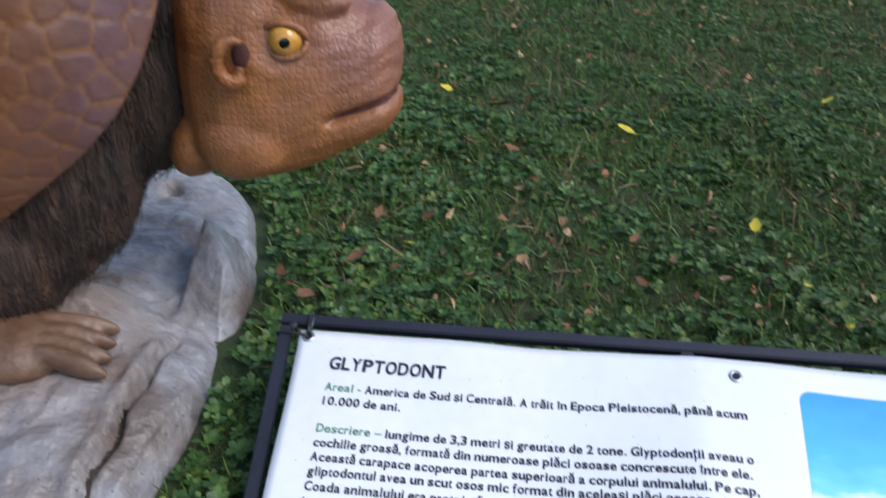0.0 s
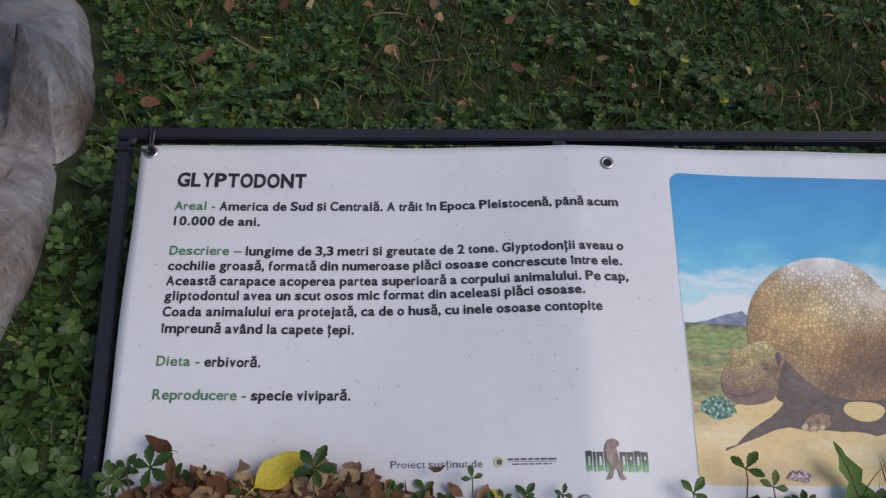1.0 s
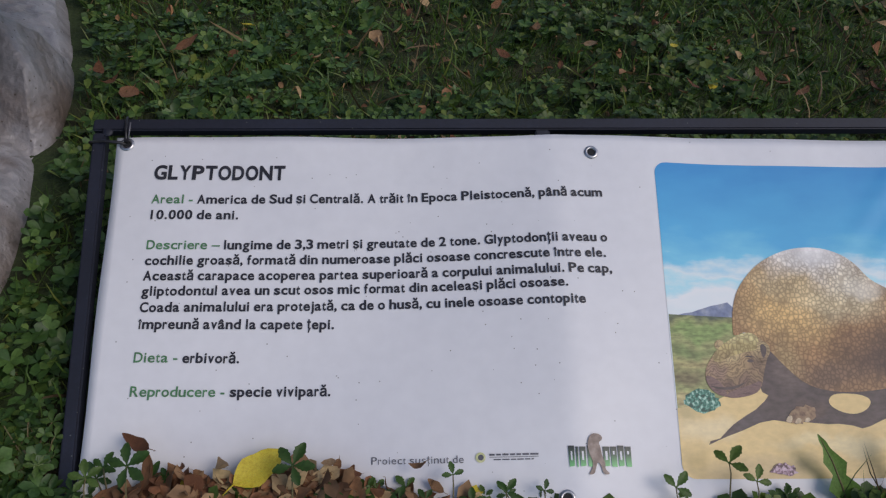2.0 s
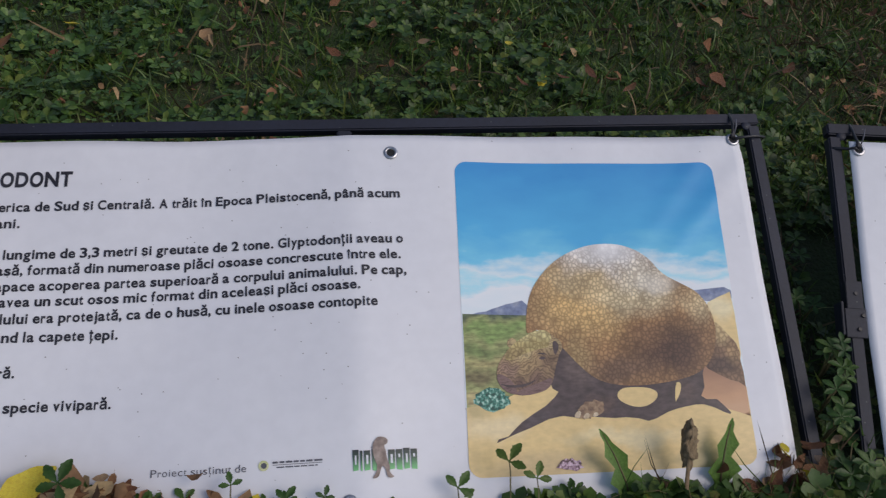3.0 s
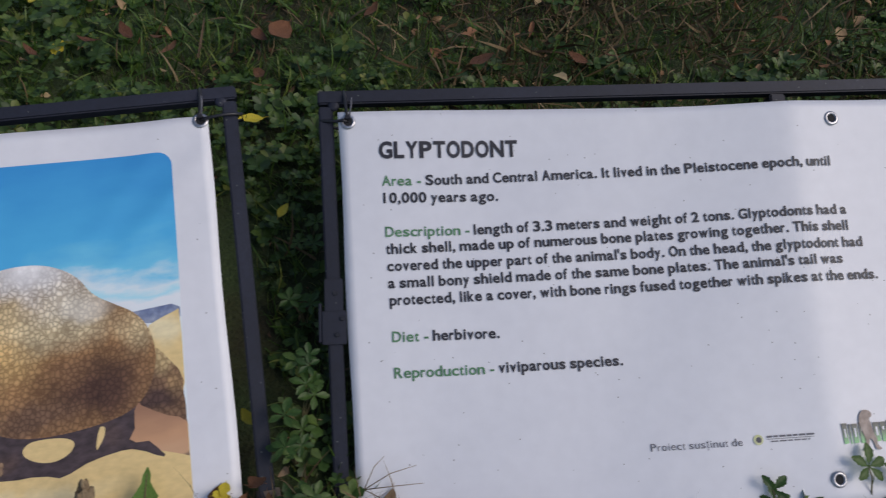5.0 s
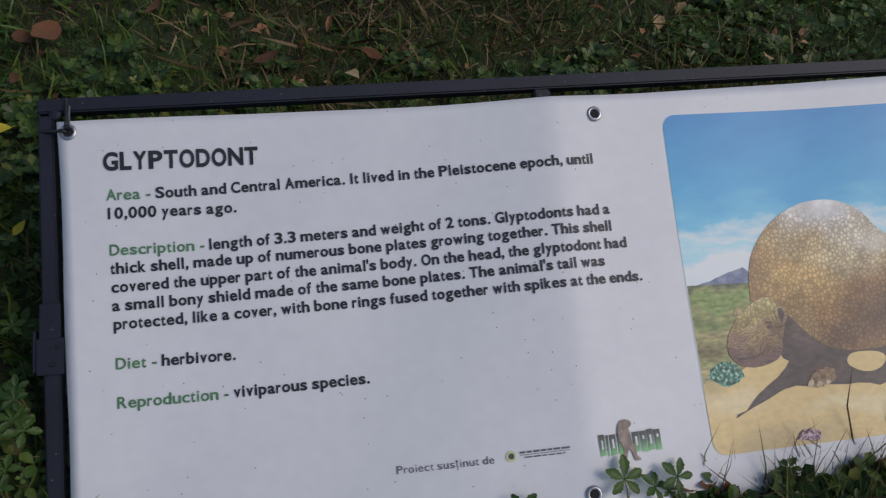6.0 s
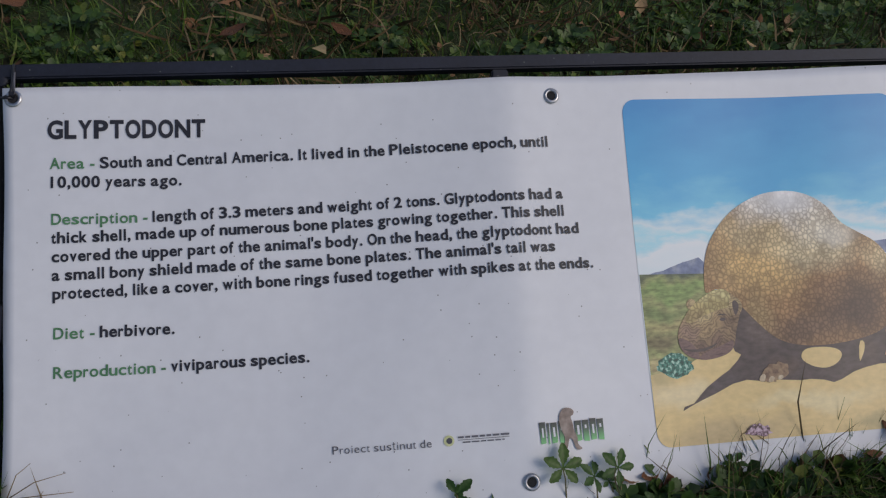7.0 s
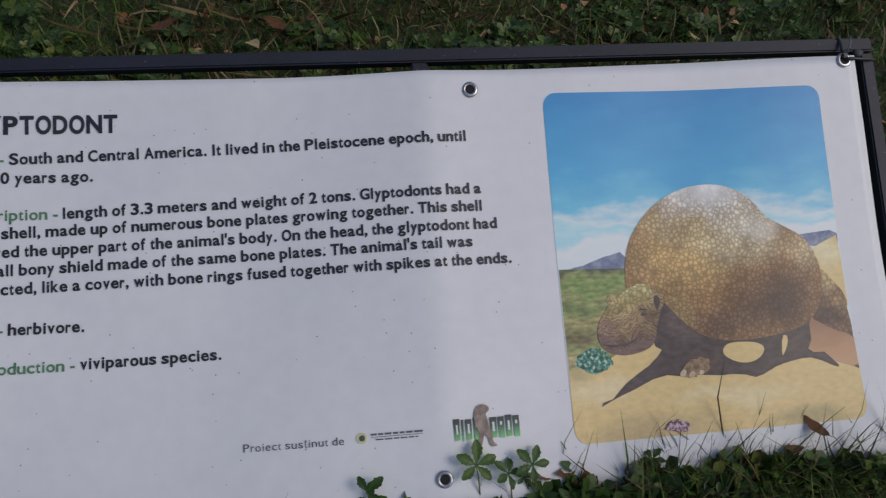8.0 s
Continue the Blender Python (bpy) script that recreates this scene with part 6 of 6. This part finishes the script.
for u, v, n, s in ((0.10, 0.555, 6, 0.045), (0.135, 0.545, 6, 0.04), (0.17, 0.548, 6, 0.036), (0.215, 0.552, 5, 0.034), (0.30, 0.548, 6, 0.026), (0.335, 0.542, 8, 0.022), (0.375, 0.548, 6, 0.022), (0.47, 0.556, 5, 0.026)):
    heap(SIGN_A, u, v - 0.004, n, s, int(u * 1700) + 5, 0.04, 0.05)


def drift():
    """Small crumbled leaves piled along the first banner's lower edge."""
    rs = np.random.RandomState(8)
    bits = [leaflet_rows(1, 0.35, 0.12, 0.3), leaflet_rows(1, 0.22, -0.1, -0.2), leaflet_rows(1, 0.45, 0.2, 0.5)]
    n = 800
    u = 0.06 + 0.50 * rs.rand(n)
    crest = 0.566 - 0.020 * np.exp(-((u - 0.34) / 0.05) ** 2) - 0.016 * np.exp(-((u - 0.15) / 0.07) ** 2) + 0.02 * (u > 0.42)
    v = crest + 0.075 * rs.rand(n) ** 1.3
    P = np.array([SIGN_A @ Vector((a, -w, h)) for a, w, h in zip(u, v, 0.006 + 0.022 * rs.rand(n))])
    k = rs.rand(n) < 0.55
    for Q, mt in ((P[k], FALLEN), (P[~k], LITTER)):
        scatter("leaf_litter", bits, Q[:, 0], Q[:, 1], Q[:, 2], 0.014 + 0.022 * rs.rand(len(Q)), 1.1 * rs.rand(len(Q)), rs, mt, "crumbled brown leaves drifted against the banner's lower edge", "leaf litter")


drift()
withered = new("fallen_leaf", curled_leaf(52, DEAD, 0.40, 0.6))
withered.matrix_world = SIGN_A @ pose(0.075, -0.495, 0.016, -10, 12, 58) @ Matrix.Scale(0.05, 4)
tagged(withered, "withered curled leaf lying on the white banner", "leaf", "fallen leaves")
# yellow leaves propped on the banner's lower edge
for u, v, turn, size, seed in ((0.252, 0.532, -55, 0.085, 41), (0.150, 0.560, 20, 0.036, 43)):
    big = new("fallen_leaf", curled_leaf(seed, YELLOW, 0.52, 0.15))
    big.matrix_world = SIGN_A @ pose(u, -v, 0.018, -14, 6, turn) @ Matrix.Scale(size, 4)
    tagged(big, "yellow leaf propped against the white banner", "leaf", "fallen leaves")


# a mat of rank grass along the feet of the signs
def rank_grass():
    rs = np.random.RandomState(21)
    blades = [blade_rows(b, w) for b, w in ((0.4, 0.014), (0.8, 0.016), (1.1, 0.018), (0.2, 0.012))]
    for m, u0, u1, v0, v1, n, material, name in ((SIGN_B, 0.95, 1.6, 0.60, 0.80, 2600, BLADE, "grass"), (SIGN_B, 0.95, 1.6, 0.60, 0.80, 1600, STRAW, "dry_grass"), (SIGN_A, 1.27, 1.60, 0.60, 0.78, 600, STRAW, "dry_grass"),
                                                 (SIGN_A, 1.15, 1.60, 0.66, 0.82, 700, BLADE, "grass"), (SIGN_B, -0.1, 0.95, 0.74, 0.90, 1200, BLADE, "grass"), (SIGN_A, -0.3, 1.1, 0.72, 0.90, 1600, BLADE, "grass")):
        u, v = u0 + rs.rand(n) * (u1 - u0), v0 + rs.rand(n) * (v1 - v0)
        P = np.array([m @ Vector((a, -b, 0)) for a, b in zip(u, v)])
        x, y = P[:, 0], P[:, 1]
        scatter(name, blades, x, y, ground_z(x, y) - 0.003, (0.05 if m is SIGN_B else 0.03) + (0.07 if m is SIGN_B else 0.045) * rs.rand(n), 0.8 * rs.rand(n), rs, material, "rank grass at the foot of the sign" if name == "grass" else "withered grass at the foot of the sign", "grass")


rank_grass()


def foot_cover():
    """Low leaves and grass that close over the lower edges of the banners."""
    rs = np.random.RandomState(33)
    leaves = [rosette_rows(5, 1.0, 0.5, rs) for _ in range(5)] + [rosette_rows(3, 1.0, 0.5, rs) for _ in range(2)]
    blades = [blade_rows(b, w) for b, w in ((0.4, 0.011), (0.8, 0.012), (1.1, 0.013), (0.2, 0.010))]
    for m, u0, u1, v0, n, up, grass in ((SIGN_A, -0.25, 0.44, 0.590, 900, 0.025, 0), (SIGN_A, 0.44, 1.10, 0.604, 400, 0.012, 0), (SIGN_A, 1.10, 1.50, 0.605, 300, 0.02, 500), (SIGN_B, 0.83, 1.06, 0.594, 330, 0.022, 500), (SIGN_B, 1.00, 1.55, 0.582, 420, 0.022, 3400), (SIGN_B, 0.45, 0.83, 0.608, 260, 0.012, 100)):
        u = u0 + rs.rand(n) * (u1 - u0)
        v = v0 + 0.03 * (field(u * 3, u * 0 + v0, 0.2) - 0.5) + 0.17 * rs.rand(n) ** 1.2
        P = np.array([m @ Vector((a, -b, h)) for a, b, h in zip(u, v, 0.002 + up * rs.rand(n))])
        scatter("ground_cover", leaves, P[:, 0], P[:, 1], P[:, 2], 0.012 + 0.018 * rs.rand(n), 0.9 * rs.rand(n), rs, GREEN, "green weeds crowding the lower edge of a banner", "ground cover")
        for mt, name, share in ((BLADE, "grass", 0.55), (STRAW, "dry_grass", 0.45)):
            k = int(grass * share)
            if k:
                u, v = u0 + rs.rand(k) * (u1 - u0), v0 + 0.005 + 0.17 * rs.rand(k)
                P = np.array([m @ Vector((a, -b, -0.015)) for a, b in zip(u, v)])
                scatter(name, blades, P[:, 0], P[:, 1], P[:, 2], 0.035 + 0.055 * rs.rand(k) ** 1.5, 1.8 * rs.rand(k), rs, mt, "thin grass crossing the lower edge of a banner", "grass")


foot_cover()
